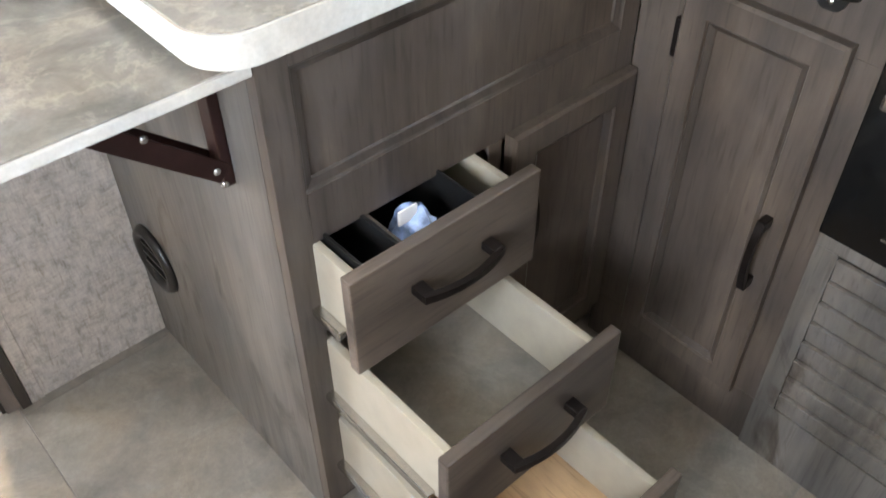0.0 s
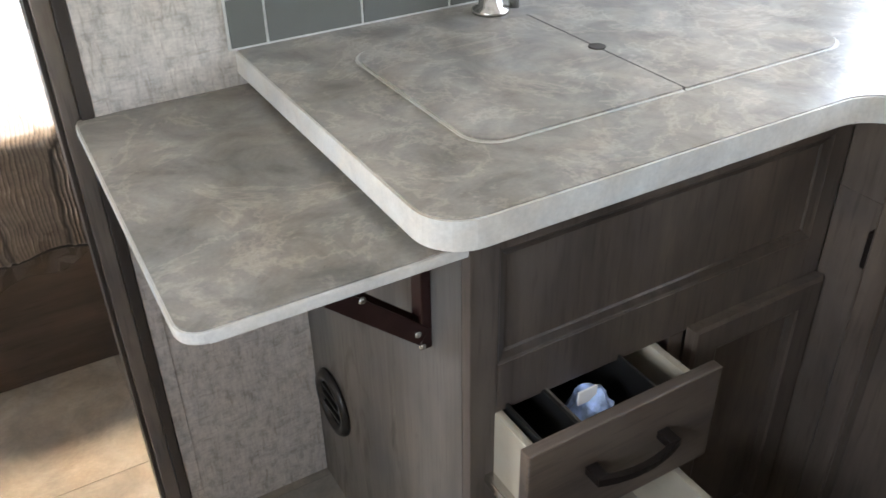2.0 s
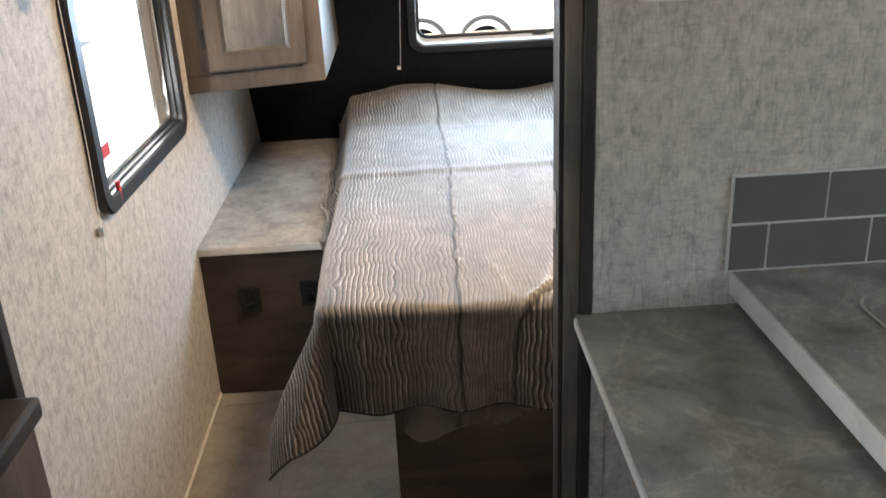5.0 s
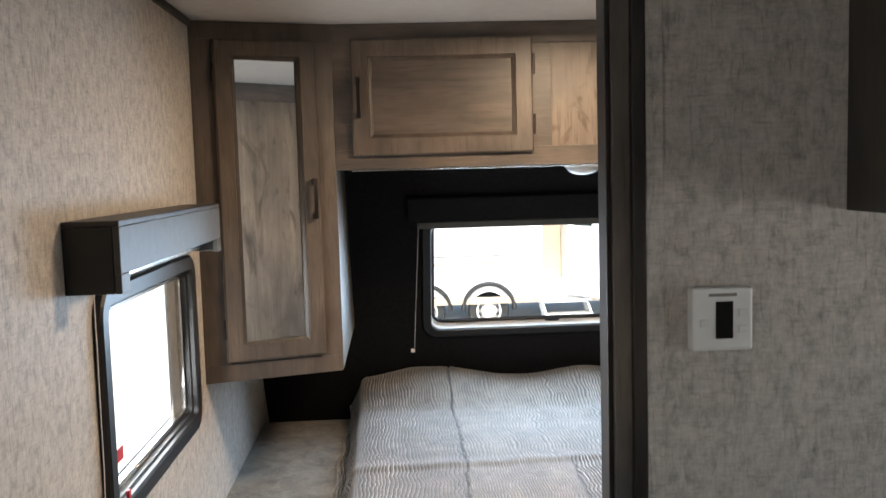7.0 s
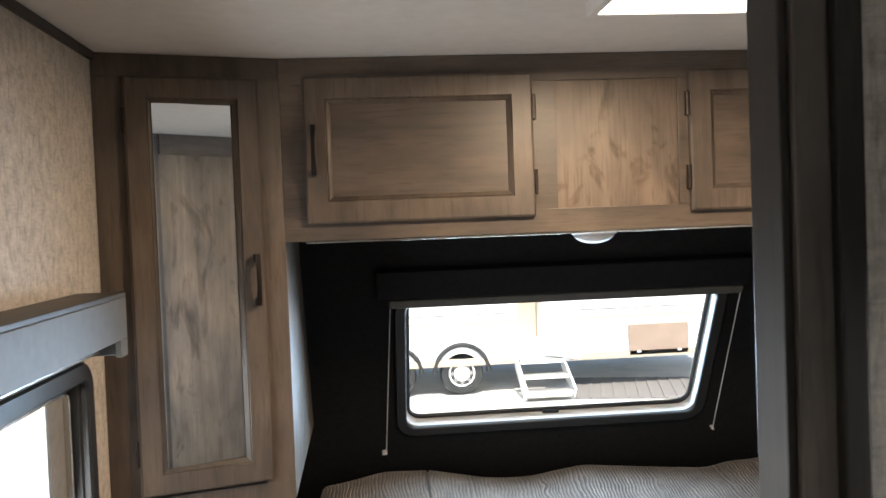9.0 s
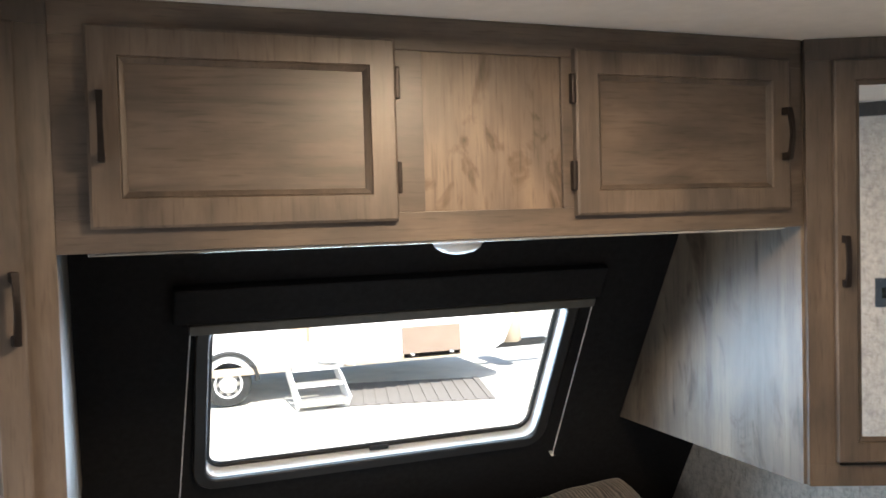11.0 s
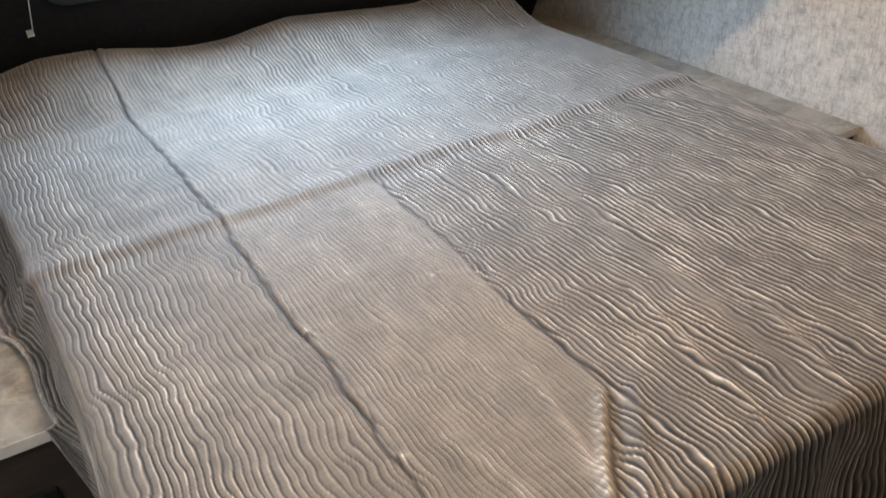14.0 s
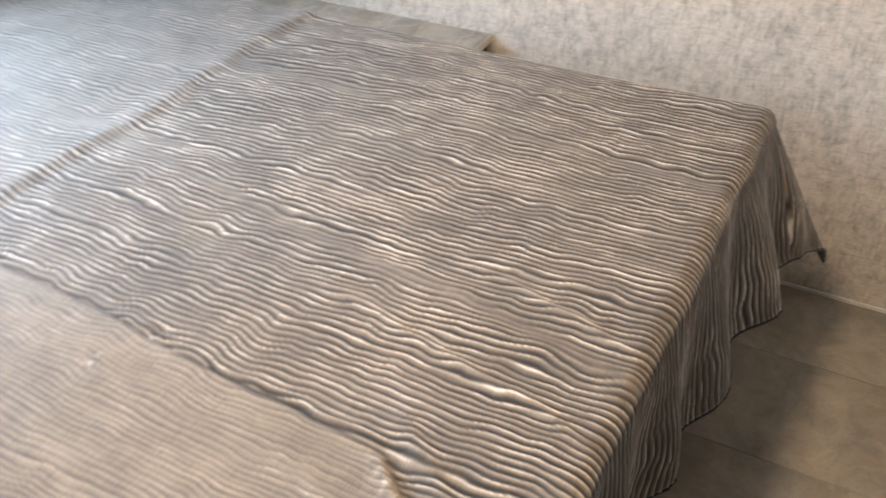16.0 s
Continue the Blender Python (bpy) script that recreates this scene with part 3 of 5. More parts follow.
def plain_window(name, x, n, hole, label):
    m = facing((x, (hole[0] + hole[1]) / 2, (hole[2] + hole[3]) / 2), n)
    w, h = hole[1] - hole[0], hole[3] - hole[2]
    ob = empty(name, (x, hole[0], hole[2]), label, "window", "", "structure")
    part("window_frame", ring(w + 0.03, h + 0.03, 0.06, 0.04, -0.012, -0.0005, m, lip=0.004), RUBBER, ob)
    bm = bmesh.new()
    box(bm, -w / 2 + 0.002, w / 2 - 0.002, 0.036, 0.040, -h / 2 + 0.002, h / 2 - 0.002)
    bm.transform(m)
    p = part("pane", bm, PANE, ob)
    p.visible_shadow = False


plain_window("window_3", W, (-1, 0, 0), KW, "black-framed window above the kitchen worktop")
# unseen opening, added to let daylight in from the left
plain_window("window_4", 0.0, (1, 0, 0), DW, "unseen black-framed window added beside the dinette bench")

# ---- bedroom cabinets ----
ZC = 0.934
LWA, LWB = (0.0, 1.488), (0.405, 1.608)
RWA, RWB = (W, 1.425), (2.055, 1.596)


def wardrobe(mirror_side):
    left = mirror_side == "w"
    a, b = (LWA, LWB) if left else (RWA, RWB)
    g = 0.0006
    label = "tall hanging wardrobe with mirrored door, grey-brown stained wood"
    ob = empty("hanging_wardrobe", (b[0], b[1], ZC), label, "wardrobe", "wardrobes beside the bed")
    wx = g if left else W - g
    yb, yt = wall_y(ZC) - 0.006, wall_y(H) - 0.006
    def poly(z, yk):
        pts = [(wx, a[1] + 0.019), (b[0], b[1] + 0.019), (b[0], yk), (wx, yk)]
        return [(x, y, z) for x, y in (pts if left else pts[::-1])]
    part("body", prism(poly(ZC, yb), poly(H - g, yt)), PANEL_V, ob, "pale weathered wood-look side panel")
    # face frame in the slanted front
    pa, pb = Vector((wx, a[1], ZC)), Vector((b[0], b[1], ZC))
    l, r = (pa, pb) if left else (pb, pa)
    d = (r - l)
    n = Vector((d.y, -d.x, 0)).normalized()
    w = d.length
    m = facing(l, n)
    h = H - g - ZC
    fr = bmesh.new()
    box(fr, 0, w, 0, 0.0188, 0, 0.052, 0.001)
    box(fr, 0, w, 0, 0.0188, h - 0.052, h, 0.001)
    s0, s1 = (0.155, 0.87) if left else (0.15, 0.86)
    s0, s1 = s0 * w, s1 * w
    box(fr, 0, s0 + 0.012, 0, 0.0188, 0.0522, h - 0.0522, 0.001)
    box(fr, s1 - 0.012, w, 0, 0.0188, 0.0522, h - 0.0522, 0.001)
    fr.transform(m)
    part("face_frame", fr, STAIN_V, ob)
    md = m @ Matrix.Translation((s0, -0.0192, 0.062))
    dh = 0.962
    door = shaker(ob, md, s1 - s0, dh, 0.048, 2, 0.019, True, "door", 3.6 if left else 0.0)
    hx = (s1 - s0 - 0.020) if left else 0.020
    pull(door, md @ Matrix.Translation((hx, 0, 0.485)), 0.105)
    for z in (0.10, dh - 0.10):
        part("hinge", bx(-0.007 if left else s1 - s0 - 0.002, 0.002 if left else s1 - s0 + 0.007, 0.004, 0.018, z - 0.03, z + 0.03, 0.003, md), BRONZE, door)
    return ob


wardrobe("w")
wardrobe("e")


def overhead():
    x0, x1, y, z0 = LWB[0] + 0.0006, RWB[0] - 0.0006, 1.607, 1.566
    ob = empty("overhead_cabinet", ((x0 + x1) / 2, y, z0), "long overhead cabinet with two framed doors, grey-brown wood", "cabinet")
    top = H - 0.0006
    part("body", prism([(x0, y + 0.019, z0), (x1, y + 0.019, z0), (x1, wall_y(z0) - 0.07, z0), (x0, wall_y(z0) - 0.07, z0)], [(x0, y + 0.019, top), (x1, y + 0.019, top), (x1, wall_y(top) - 0.07, top), (x0, wall_y(top) - 0.07, top)]), STAIN_X, ob)
    fr = bmesh.new()
    box(fr, x0, x1, y, y + 0.0188, z0, 1.625, 0.001)
    box(fr, x0, x1, y, y + 0.0188, 1.945, top, 0.001)
    for a, b in ((x0, 0.485), (1.0, 1.085), (1.400, 1.445), (1.985, x1)):
        box(fr, a, b, y, y + 0.0188, 1.6252, 1.9448, 0.001)
    part("face_frame", fr, STAIN_X, ob)
    part("centre_panel", bx(1.0852, 1.3998, y + 0.008, y + 0.0188, 1.6252, 1.9448), KNOTTY, ob, "knotty brown wood-look infill panel")
    for a, b, hx, left in ((0.462, 1.024, 0.022, True), (1.425, 2.003, None, False)):
        w = b - a
        m = facing((a, y - 0.0192, 1.608), (0, -1, 0))
        d = shaker(ob, m, w, 0.354, 0.052, 0)
        pull(d, m @ Matrix.Translation((0.022 if left else w - 0.022, 0, 0.177)), 0.105)
        for z in (0.085, 0.27):
            e = w if left else 0.0
            part("hinge", bx(e - 0.002, e + 0.009, 0.002, 0.018, z - 0.032, z + 0.032, 0.004, m) if left else bx(e - 0.009, e + 0.002, 0.002, 0.018, z - 0.032, z + 0.032, 0.004, m), BRONZE, d, "dark bronze hinge")
    part("light_strip", bx(x0 + 0.05, x1 - 0.05, y + 0.006, y + 0.016, z0 - 0.006, z0 - 0.0003, 0.001), STEEL, ob, "thin bright metal edge strip")
    lamp = empty("dome_light", (1.215, 1.78, z0), "small round white dome light under the overhead cabinet", "lamp")
    part("base", lathe([(0.062, -0.001), (0.062, -0.008), (0.058, -0.012)], 24, Matrix.Translation((1.215, 1.76, z0))), WHITE, lamp)
    part("dome", lathe([(0.055, -0.012), (0.050, -0.022), (0.036, -0.031), (0.016, -0.036), (0.003, -0.037)], 24, Matrix.Translation((1.215, 1.76, z0))), MILKY, lamp, "frosted dome", True)


overhead()


def ceiling_lamp():
    ob = empty("ceiling_light", (1.20, 0.98, H), "bright rectangular white ceiling light", "lamp")
    x0, x1, y0, y1 = 1.035, 1.365, 0.85, 1.11
    bm = bmesh.new()
    for a in ((x0, x1, y0, y0 + 0.018), (x0, x1, y1 - 0.018, y1), (x0, x0 + 0.018, y0 + 0.0182, y1 - 0.0182), (x1 - 0.018, x1, y0 + 0.0182, y1 - 0.0182)):
        box(bm, *a, H - 0.030, H - 0.0005, 0.003)
    part("frame", bm, WHITE, ob)
    part("diffuser", bx(x0 + 0.0182, x1 - 0.0182, y0 + 0.0182, y1 - 0.0182, H - 0.024, H - 0.016), LIT, ob, "glowing white diffuser")


ceiling_lamp()

# ---- nightstands ----


def nightstand(left):
    y0 = 1.292 if left else 1.275
    x0, x1 = (0.0008, 0.60) if left else (1.92, W - 0.0008)
    ob = empty("nightstand", ((x0 + x1) / 2, y0, 0), "built-in dark wood nightstand with marbled laminate top", "nightstand", "nightstands beside the bed")
    top_out = [(x0, y0 - 0.010), (x1, y0 - 0.010), (x1, 2.55), (x0, 2.55)]
    part("body", bx(x0, x1, y0 + 0.0005, 2.55, 0.0005, 0.4825), DARK_V, ob)
    part("top", slab(rounded(top_out, [0.0, 0.0, 0, 0] if left else [0.0, 0.0, 0, 0], 6), 0.483, 0.508, 0.003), COUNTER, ob, "grey-beige marbled laminate top")
    part("edge_band", bx(x0, x1, y0 - 0.0125, y0 - 0.0103, 0.484, 0.507, 0.0008), EDGE, ob, "pale edge band")
    if left:
        for x, z in ((0.135, 0.328), (0.325, 0.34)):
            o = part("outlet_plate", bx(x - 0.032, x + 0.032, y0 - 0.0065, y0 + 0.0002, z - 0.042, z + 0.042, 0.003), RUBBER, ob, "black outlet plate")
            for dz in (-0.016, 0.016):
                part("socket", bx(x - 0.012, x + 0.012, y0 - 0.0085, y0 - 0.0067, z + dz - 0.010, z + dz + 0.010, 0.002), SCREEN, o)


nightstand(True)
nightstand(False)

# black switch plates, seen in the wardrobe mirror
for xx in (2.165, 2.262):
    sp = empty("switch_plate", (xx, 0.043, 1.268), "small black switch plate on cream wallpaper", "switch", "switch plates")
    part("plate", bx(xx - 0.036, xx + 0.036, 0.0432, 0.049, 1.212, 1.325, 0.002), RUBBER, sp)
    part("rocker", bx(xx - 0.012, xx + 0.012, 0.0492, 0.052, 1.248, 1.288, 0.002), SCREEN, sp)

# ---- bed ----
BX0, BX1, BY0, BY1, BZ = 0.445, 2.085, 0.580, 2.50, 0.622


def bed():
    ob = empty("bed_base", (1.27, 1.5, 0), "low dark wood plinth under the bed", "bed base")
    part("front_board", bx(0.577, 1.955, 0.596, 0.612, 0.0006, 0.355, 0.002), DARK_V, ob)
    for a, b in ((0.577, 0.593), (1.939, 1.955)):
        part("side_board", bx(a, b, 0.6124, 1.27, 0.0006, 0.355, 0.002), DARK_V, ob)
    part("deck", bx(0.530, 2.0, 0.60, 1.288, 0.3553, 0.372, 0.002), PLY, ob, "plywood deck")
    mt = empty("mattress", (1.27, 1.5, 0.372), "mattress mostly hidden under the bedspread", "mattress")
    part("core", bx(0.52, 2.01, 0.585, 2.40, 0.5085, BZ - 0.03, 0.03), FOAM, mt)
    part("lower_core", bx(0.55, 1.98, 0.600, 1.27, 0.3725, 0.508, 0.01), FOAM, mt)


bed()


def smooth_noise(seed, u, v, su, sv):
    """Smooth random field on the plane, about -1 to 1."""
    rng = np.random.RandomState(seed)
    g = rng.uniform(-1, 1, (64, 64))
    a, b = u / su + 20, v / sv + 20
    i, j = np.floor(a).astype(int), np.floor(b).astype(int)
    fa, fb = a - i, b - j
    fa, fb = fa * fa * (3 - 2 * fa), fb * fb * (3 - 2 * fb)
    q = lambda p, r: g[p % 64, r % 64]
    return (q(i, j) * (1 - fa) + q(i + 1, j) * fa) * (1 - fb) + (q(i, j + 1) * (1 - fa) + q(i + 1, j + 1) * fa) * fb


def bedspread():
    """A pleated cotton spread: wavy ribs along the bed, two long seams, one cross crease, hanging over foot and sides."""
    over_l, over_r, over_f = 0.27, 0.325, 0.30
    du, dv = 0.0014, 0.0085
    us = np.arange(BX0 - over_l, BX1 + over_r + du, du)
    vs = np.arange(BY0 - over_f, BY1 + dv, dv)
    U, V = np.meshgrid(us, vs)
    wob = 0.55 * smooth_noise(3, U, V, 0.22, 0.062) + 0.38 * smooth_noise(4, U, V, 0.05, 0.036) + 0.20 * smooth_noise(31, U, V, 0.03, 0.019) + 1.3 * smooth_noise(5, U, V, 0.45, 0.22)
    seam1 = 0.739 + 0.046 * np.clip(V - 0.589, 0, 1.05) + 0.006 * smooth_noise(6, U, V, 2.0, 0.07) + 0.0028 * smooth_noise(61, U, V, 2.0, 0.027)
    seam2 = 1.120 - 0.062 * np.clip(1.5 - V, 0, None) - 0.76 * np.clip(0.775 - V, 0, 0.25) + 0.005 * smooth_noise(7, U, V, 2.0, 0.08) + 0.0030 * smooth_noise(62, U, V, 2.0, 0.030)
    left, mid = U < seam1, (U >= seam1) & (U < seam2) & (V < 1.578)
    lam = np.where(left, 0.0118, np.where(mid, 0.0090, 0.0124))
    ph = U / lam + wob * np.where(left, 0.85, np.where(mid, 1.0, 0.95)) + 0.45 * smooth_noise(20, U, V, 0.028, 0.35)
    f = ph - np.floor(ph)
    width = np.where(left, 0.135, np.where(mid, 0.15, 0.15)) * (1 + 0.28 * smooth_noise(14, U, V, 0.05, 0.09))
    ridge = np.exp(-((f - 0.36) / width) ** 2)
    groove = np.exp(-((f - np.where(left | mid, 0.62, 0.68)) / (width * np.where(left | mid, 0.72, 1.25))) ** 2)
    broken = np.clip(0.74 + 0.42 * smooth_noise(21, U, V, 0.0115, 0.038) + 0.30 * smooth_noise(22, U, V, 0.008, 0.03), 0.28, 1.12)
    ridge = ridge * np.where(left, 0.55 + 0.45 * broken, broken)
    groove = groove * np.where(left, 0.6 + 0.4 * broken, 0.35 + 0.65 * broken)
    patch = smooth_noise(8, U, V, 0.10, 0.13)
    amp = np.where(left, 0.52, np.where(V >= 1.578, 0.30 + 0.42 * np.clip((U - 0.85) / 0.6, 0, 1), np.where(mid, 0.48, 0.64 + 0.24 * np.clip((U - seam2) / 0.35, 0, 1)))) * np.clip(0.95 + 0.18 * patch, 0.25, 1.2)
    amp = amp * (1 + 1.1 * np.clip((0.68 - U) / 0.16, 0, 1))
    near_head = np.clip((V - 1.60) / 0.4, 0, 1)
    amp = amp * (1 - 0.30 * near_head * (U > seam1))
    # smooth bands without pleats
    for c, w in ((1.295 + 0.165 * (V - 0.521), 0.014), (1.74 + 0.05 * V, 0.008), (BX0 - 0.022, 0.024)):
        amp = amp * (1 - 0.8 * np.exp(-((U - c - 0.012 * smooth_noise(15, U, V, 2.0, 0.2)) / w) ** 2))
    s = ridge
    far_right = (U > seam1) & (V > 1.58)
    amp = np.where(far_right, amp * 0.85, amp)
    # rib puts the shade of the grooves into colour; base is paler past the crease
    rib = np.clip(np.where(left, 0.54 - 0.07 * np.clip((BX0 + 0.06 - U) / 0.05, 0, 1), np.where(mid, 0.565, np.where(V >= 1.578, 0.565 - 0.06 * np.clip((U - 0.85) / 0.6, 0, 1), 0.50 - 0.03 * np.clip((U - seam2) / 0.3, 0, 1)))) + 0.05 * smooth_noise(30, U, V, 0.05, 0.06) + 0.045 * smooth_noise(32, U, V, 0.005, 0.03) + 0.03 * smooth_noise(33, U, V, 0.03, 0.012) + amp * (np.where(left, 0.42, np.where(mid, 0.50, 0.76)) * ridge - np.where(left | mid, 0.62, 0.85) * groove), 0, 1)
    h = amp * (0.0018 * ridge - 0.0030 * groove)
    # small slubs
    slub = np.clip(smooth_noise(16, U, V, 0.010, 0.028) - 0.88, 0, 1) * 2.0
    rib = np.clip(rib + 0.35 * slub, 0, 1)
    h += 0.0012 * slub
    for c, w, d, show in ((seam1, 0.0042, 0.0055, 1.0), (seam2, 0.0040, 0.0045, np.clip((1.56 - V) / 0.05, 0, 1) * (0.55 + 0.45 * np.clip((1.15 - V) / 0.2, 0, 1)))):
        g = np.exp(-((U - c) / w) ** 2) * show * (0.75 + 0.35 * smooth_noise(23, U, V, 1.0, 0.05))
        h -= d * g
        # crease shade along the sunken seams is put into the colour
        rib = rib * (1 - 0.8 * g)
        g2 = np.exp(-((U - c - 0.012) / 0.006) ** 2) * show
        h += 0.003 * g2
    cr = 1.575 + 0.006 * smooth_noise(9, U, V, 0.2, 1.0)
    h += 0.008 * np.exp(-(np.clip(V - cr, 0, None) / 0.05) ** 2) * (V > cr) + 0.008 * np.exp(-((V - cr) / 0.018) ** 2) * (V <= cr)
    h += 0.006 * smooth_noise(10, U, V, 0.22, 0.30) + 0.004 * smooth_noise(11, U, V, 0.09, 0.5)
    # a diagonal pinch near the foot
    near_foot = np.clip((0.80 - V) / 0.05, 0, 1) * np.clip((V - BY0 + 0.06) / 0.06, 0, 1)
    off = U - seam2
    pinch = np.exp(-((off + 0.016) / 0.010) ** 2) - 0.7 * np.exp(-((off - 0.012) / 0.013) ** 2) + 0.6 * np.exp(-((off - 0.050) / 0.016) ** 2)
    h += 0.010 * pinch * near_foot
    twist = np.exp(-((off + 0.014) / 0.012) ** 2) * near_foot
    # stripes of the pinched pleat, its raised ridge lightened in colour
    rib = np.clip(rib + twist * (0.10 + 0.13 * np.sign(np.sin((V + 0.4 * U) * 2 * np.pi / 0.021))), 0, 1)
    for c0, k0, v0, v1 in ((0.93, 0.30, 0.60, 0.95), (1.20, 0.22, 0.62, 1.05), (1.36, 0.28, 0.60, 0.92), (0.86, -0.12, 0.60, 0.86)):
        line = np.exp(-((U - c0 - k0 * (V - 0.60) + 0.006 * smooth_noise(24, U, V, 0.4, 0.06)) / 0.009) ** 2)
        line = line * np.clip((V - v0 + 0.05) / 0.05, 0, 1) * np.clip((v1 - V) / 0.2, 0, 1)
        h += 0.006 * line
        # raised folds get a lighter colour, as their highlight
        rib = np.clip(rib + 0.12 * line, 0, 1)
    for uc, vc, rad in ((0.775, 1.13, 0.016), (0.757, 0.82, 0.014), (1.105, 1.13, 0.015), (1.03, 1.16, 0.02)):
        knot = np.exp(-((U - uc) ** 2 + (V - vc) ** 2) / rad ** 2)
        h += 0.005 * knot * smooth_noise(41, U, V, 0.010, 0.010)
        rib = np.clip(rib + 0.35 * knot * smooth_noise(42, U, V, 0.008, 0.012), 0, 1)
    gully = np.exp(-((U - seam1 - 0.010) / 0.014) ** 2) * np.clip((0.80 - V) / 0.08, 0, 1)
    h -= 0.006 * gully
    # bolster of the pillows below the cloth at the head
    head = np.clip((V - (BY1 - 0.30)) / 0.30, 0, 1)
    head = head * head * (3 - 2 * head)
    lumps = 0.076 + 0.009 * np.cos((U - 0.78) * 2 * np.pi / 0.62) + 0.030 * np.exp(-((U - 0.66) / 0.20) ** 2) - 0.014 * np.exp(-((U - 1.85) / 0.18) ** 2)
    top = BZ + 0.0 * U + head * lumps
    ou = np.where(U < BX0, BX0 - U, np.where(U > BX1, U - BX1, 0.0))
    ov = np.where(V < BY0, BY0 - V, 0.0)
    ou = np.where(V > 1.27, np.minimum(ou, np.where(U < BX0, 0.155, 0.185)), ou)
    sx = np.where(U < BX0, -1.0, 1.0)
    ln = np.hypot(ou, ov)
    safe = np.where(ln > 1e-9, ln, 1)
    dx, dy = sx * ou / safe, -ov / safe
    r = 0.028
    arc = np.clip(ln / r, 0, np.pi / 2)
    rest = np.clip(ln - r * np.pi / 2, 0, None)
    rest = rest * (1 + 0.16 * np.clip((U - 1.3) / 0.6, 0, 1))
    corner = np.clip(2 * np.minimum(ou, ov) / safe, 0, 1)
    lean = np.where(U < BX0, 0.08 + 0.32 * np.clip((V - 1.28) / 0.35, 0, 1), 0.05 + 0.45 * np.clip((V - 1.28) / 0.2, 0, 1))
    flare = np.where(ov > ou, -0.12 + 0.40 * np.clip((U - 0.9) / 1.0, 0, 1) ** 1.1, lean) * (1 - corner) + np.where(U < BX0, 0.52, 0.50) * corner
    fold = 0.018 * np.sin(U * 2 * np.pi / 0.23 + 0.7 * np.sin(U * 9)) * (ov > 0) * np.clip(rest / 0.2, 0, 1) * (1 - corner)
    fold += 0.012 * np.sin(V * 2 * np.pi / 0.31) * (ou > 0) * np.clip(rest / 0.2, 0, 1) * (1 - corner)
    out = r * np.sin(arc) + rest * flare + fold
    drop = r * (1 - np.cos(arc)) + rest * np.sqrt(1 - flare ** 2)
    nz, no = np.cos(arc), np.sin(arc)
    X = np.clip(U, BX0, BX1) + dx * (out + h * no)
    Y = np.maximum(V, BY0) + dy * (out + h * no)
    Z = top - drop + h * nz
    rest_on = (Y > 1.26)
    low = 0.516 + 0.004 * s
    sunk = rest_on & (Z < low)
    X = np.where(sunk, X + sx * np.clip(low - Z, 0, 0.05) * 0.6, X)
    Z = np.where(sunk, low, Z)
    # the foot hem stands a little skew to the bed
    Y = Y - 0.030 * np.clip((X - 0.5) / 0.4, 0, 1) * np.clip((1.6 - V) / 1.0, 0, 1)
    root = empty("bedspread", ((BX0 + BX1) / 2, 1.5, BZ), "grey-taupe crinkled cotton bedspread draped over the bed", "bedspread")

    def sheet(name, cols, rows, label=""):
        u0, u1 = cols
        v0, v1 = rows
        x, y, z, q = (a[v0:v1, u0:u1] for a in (X, Y, Z, rib))
        ny, nx = x.shape
        co = np.stack([x, y, z], -1).reshape(-1, 3)
        idx = np.arange(nx * ny).reshape(ny, nx)
        faces = np.stack([idx[:-1, :-1], idx[:-1, 1:], idx[1:, 1:], idx[1:, :-1]], -1).reshape(-1, 4)
        me = bpy.data.meshes.new(name)
        me.vertices.add(len(co))
        me.vertices.foreach_set("co", co.ravel())
        me.loops.add(faces.size)
        me.loops.foreach_set("vertex_index", faces.ravel().astype(np.int32))
        me.polygons.add(len(faces))
        me.polygons.foreach_set("loop_start", np.arange(0, faces.size, 4).astype(np.int32))
        me.polygons.foreach_set("loop_total", np.full(len(faces), 4, np.int32))
        me.update(calc_edges=True)
        me.polygons.foreach_set("use_smooth", np.ones(len(faces), bool))
        # yarn tone together with the groove and seam shade, read by the cloth colour
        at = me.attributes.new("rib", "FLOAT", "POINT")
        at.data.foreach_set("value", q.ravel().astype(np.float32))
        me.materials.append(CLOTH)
        ob = new(name, me)
        ob.parent = root
        ob.matrix_parent_inverse = Matrix.Translation(-Vector(root.location))
        th = ob.modifiers.new("thick", "SOLIDIFY")
        th.thickness, th.offset = 0.0025, -1
        return tagged(ob, label) if label else ob

    n1, n2 = int((0.765 - us[0]) / du), int((1.10 - us[0]) / du)
    sheet("pleated_panel", (0, n1 + 1), (0, len(vs)), "strongly pleated outer panel")
    sheet("centre_panel", (n1, n2 + 1), (0, len(vs)), "finely pleated middle panel")
    sheet("pleated_panel", (n2, len(us)), (0, len(vs)), "strongly pleated outer panel")
    hem = tube([(X[0, i], Y[0, i], Z[0, i]) for i in range(0, len(us), 14)], 0.003, 6)
    part("hem", hem, CLOTH, root)


bedspread()


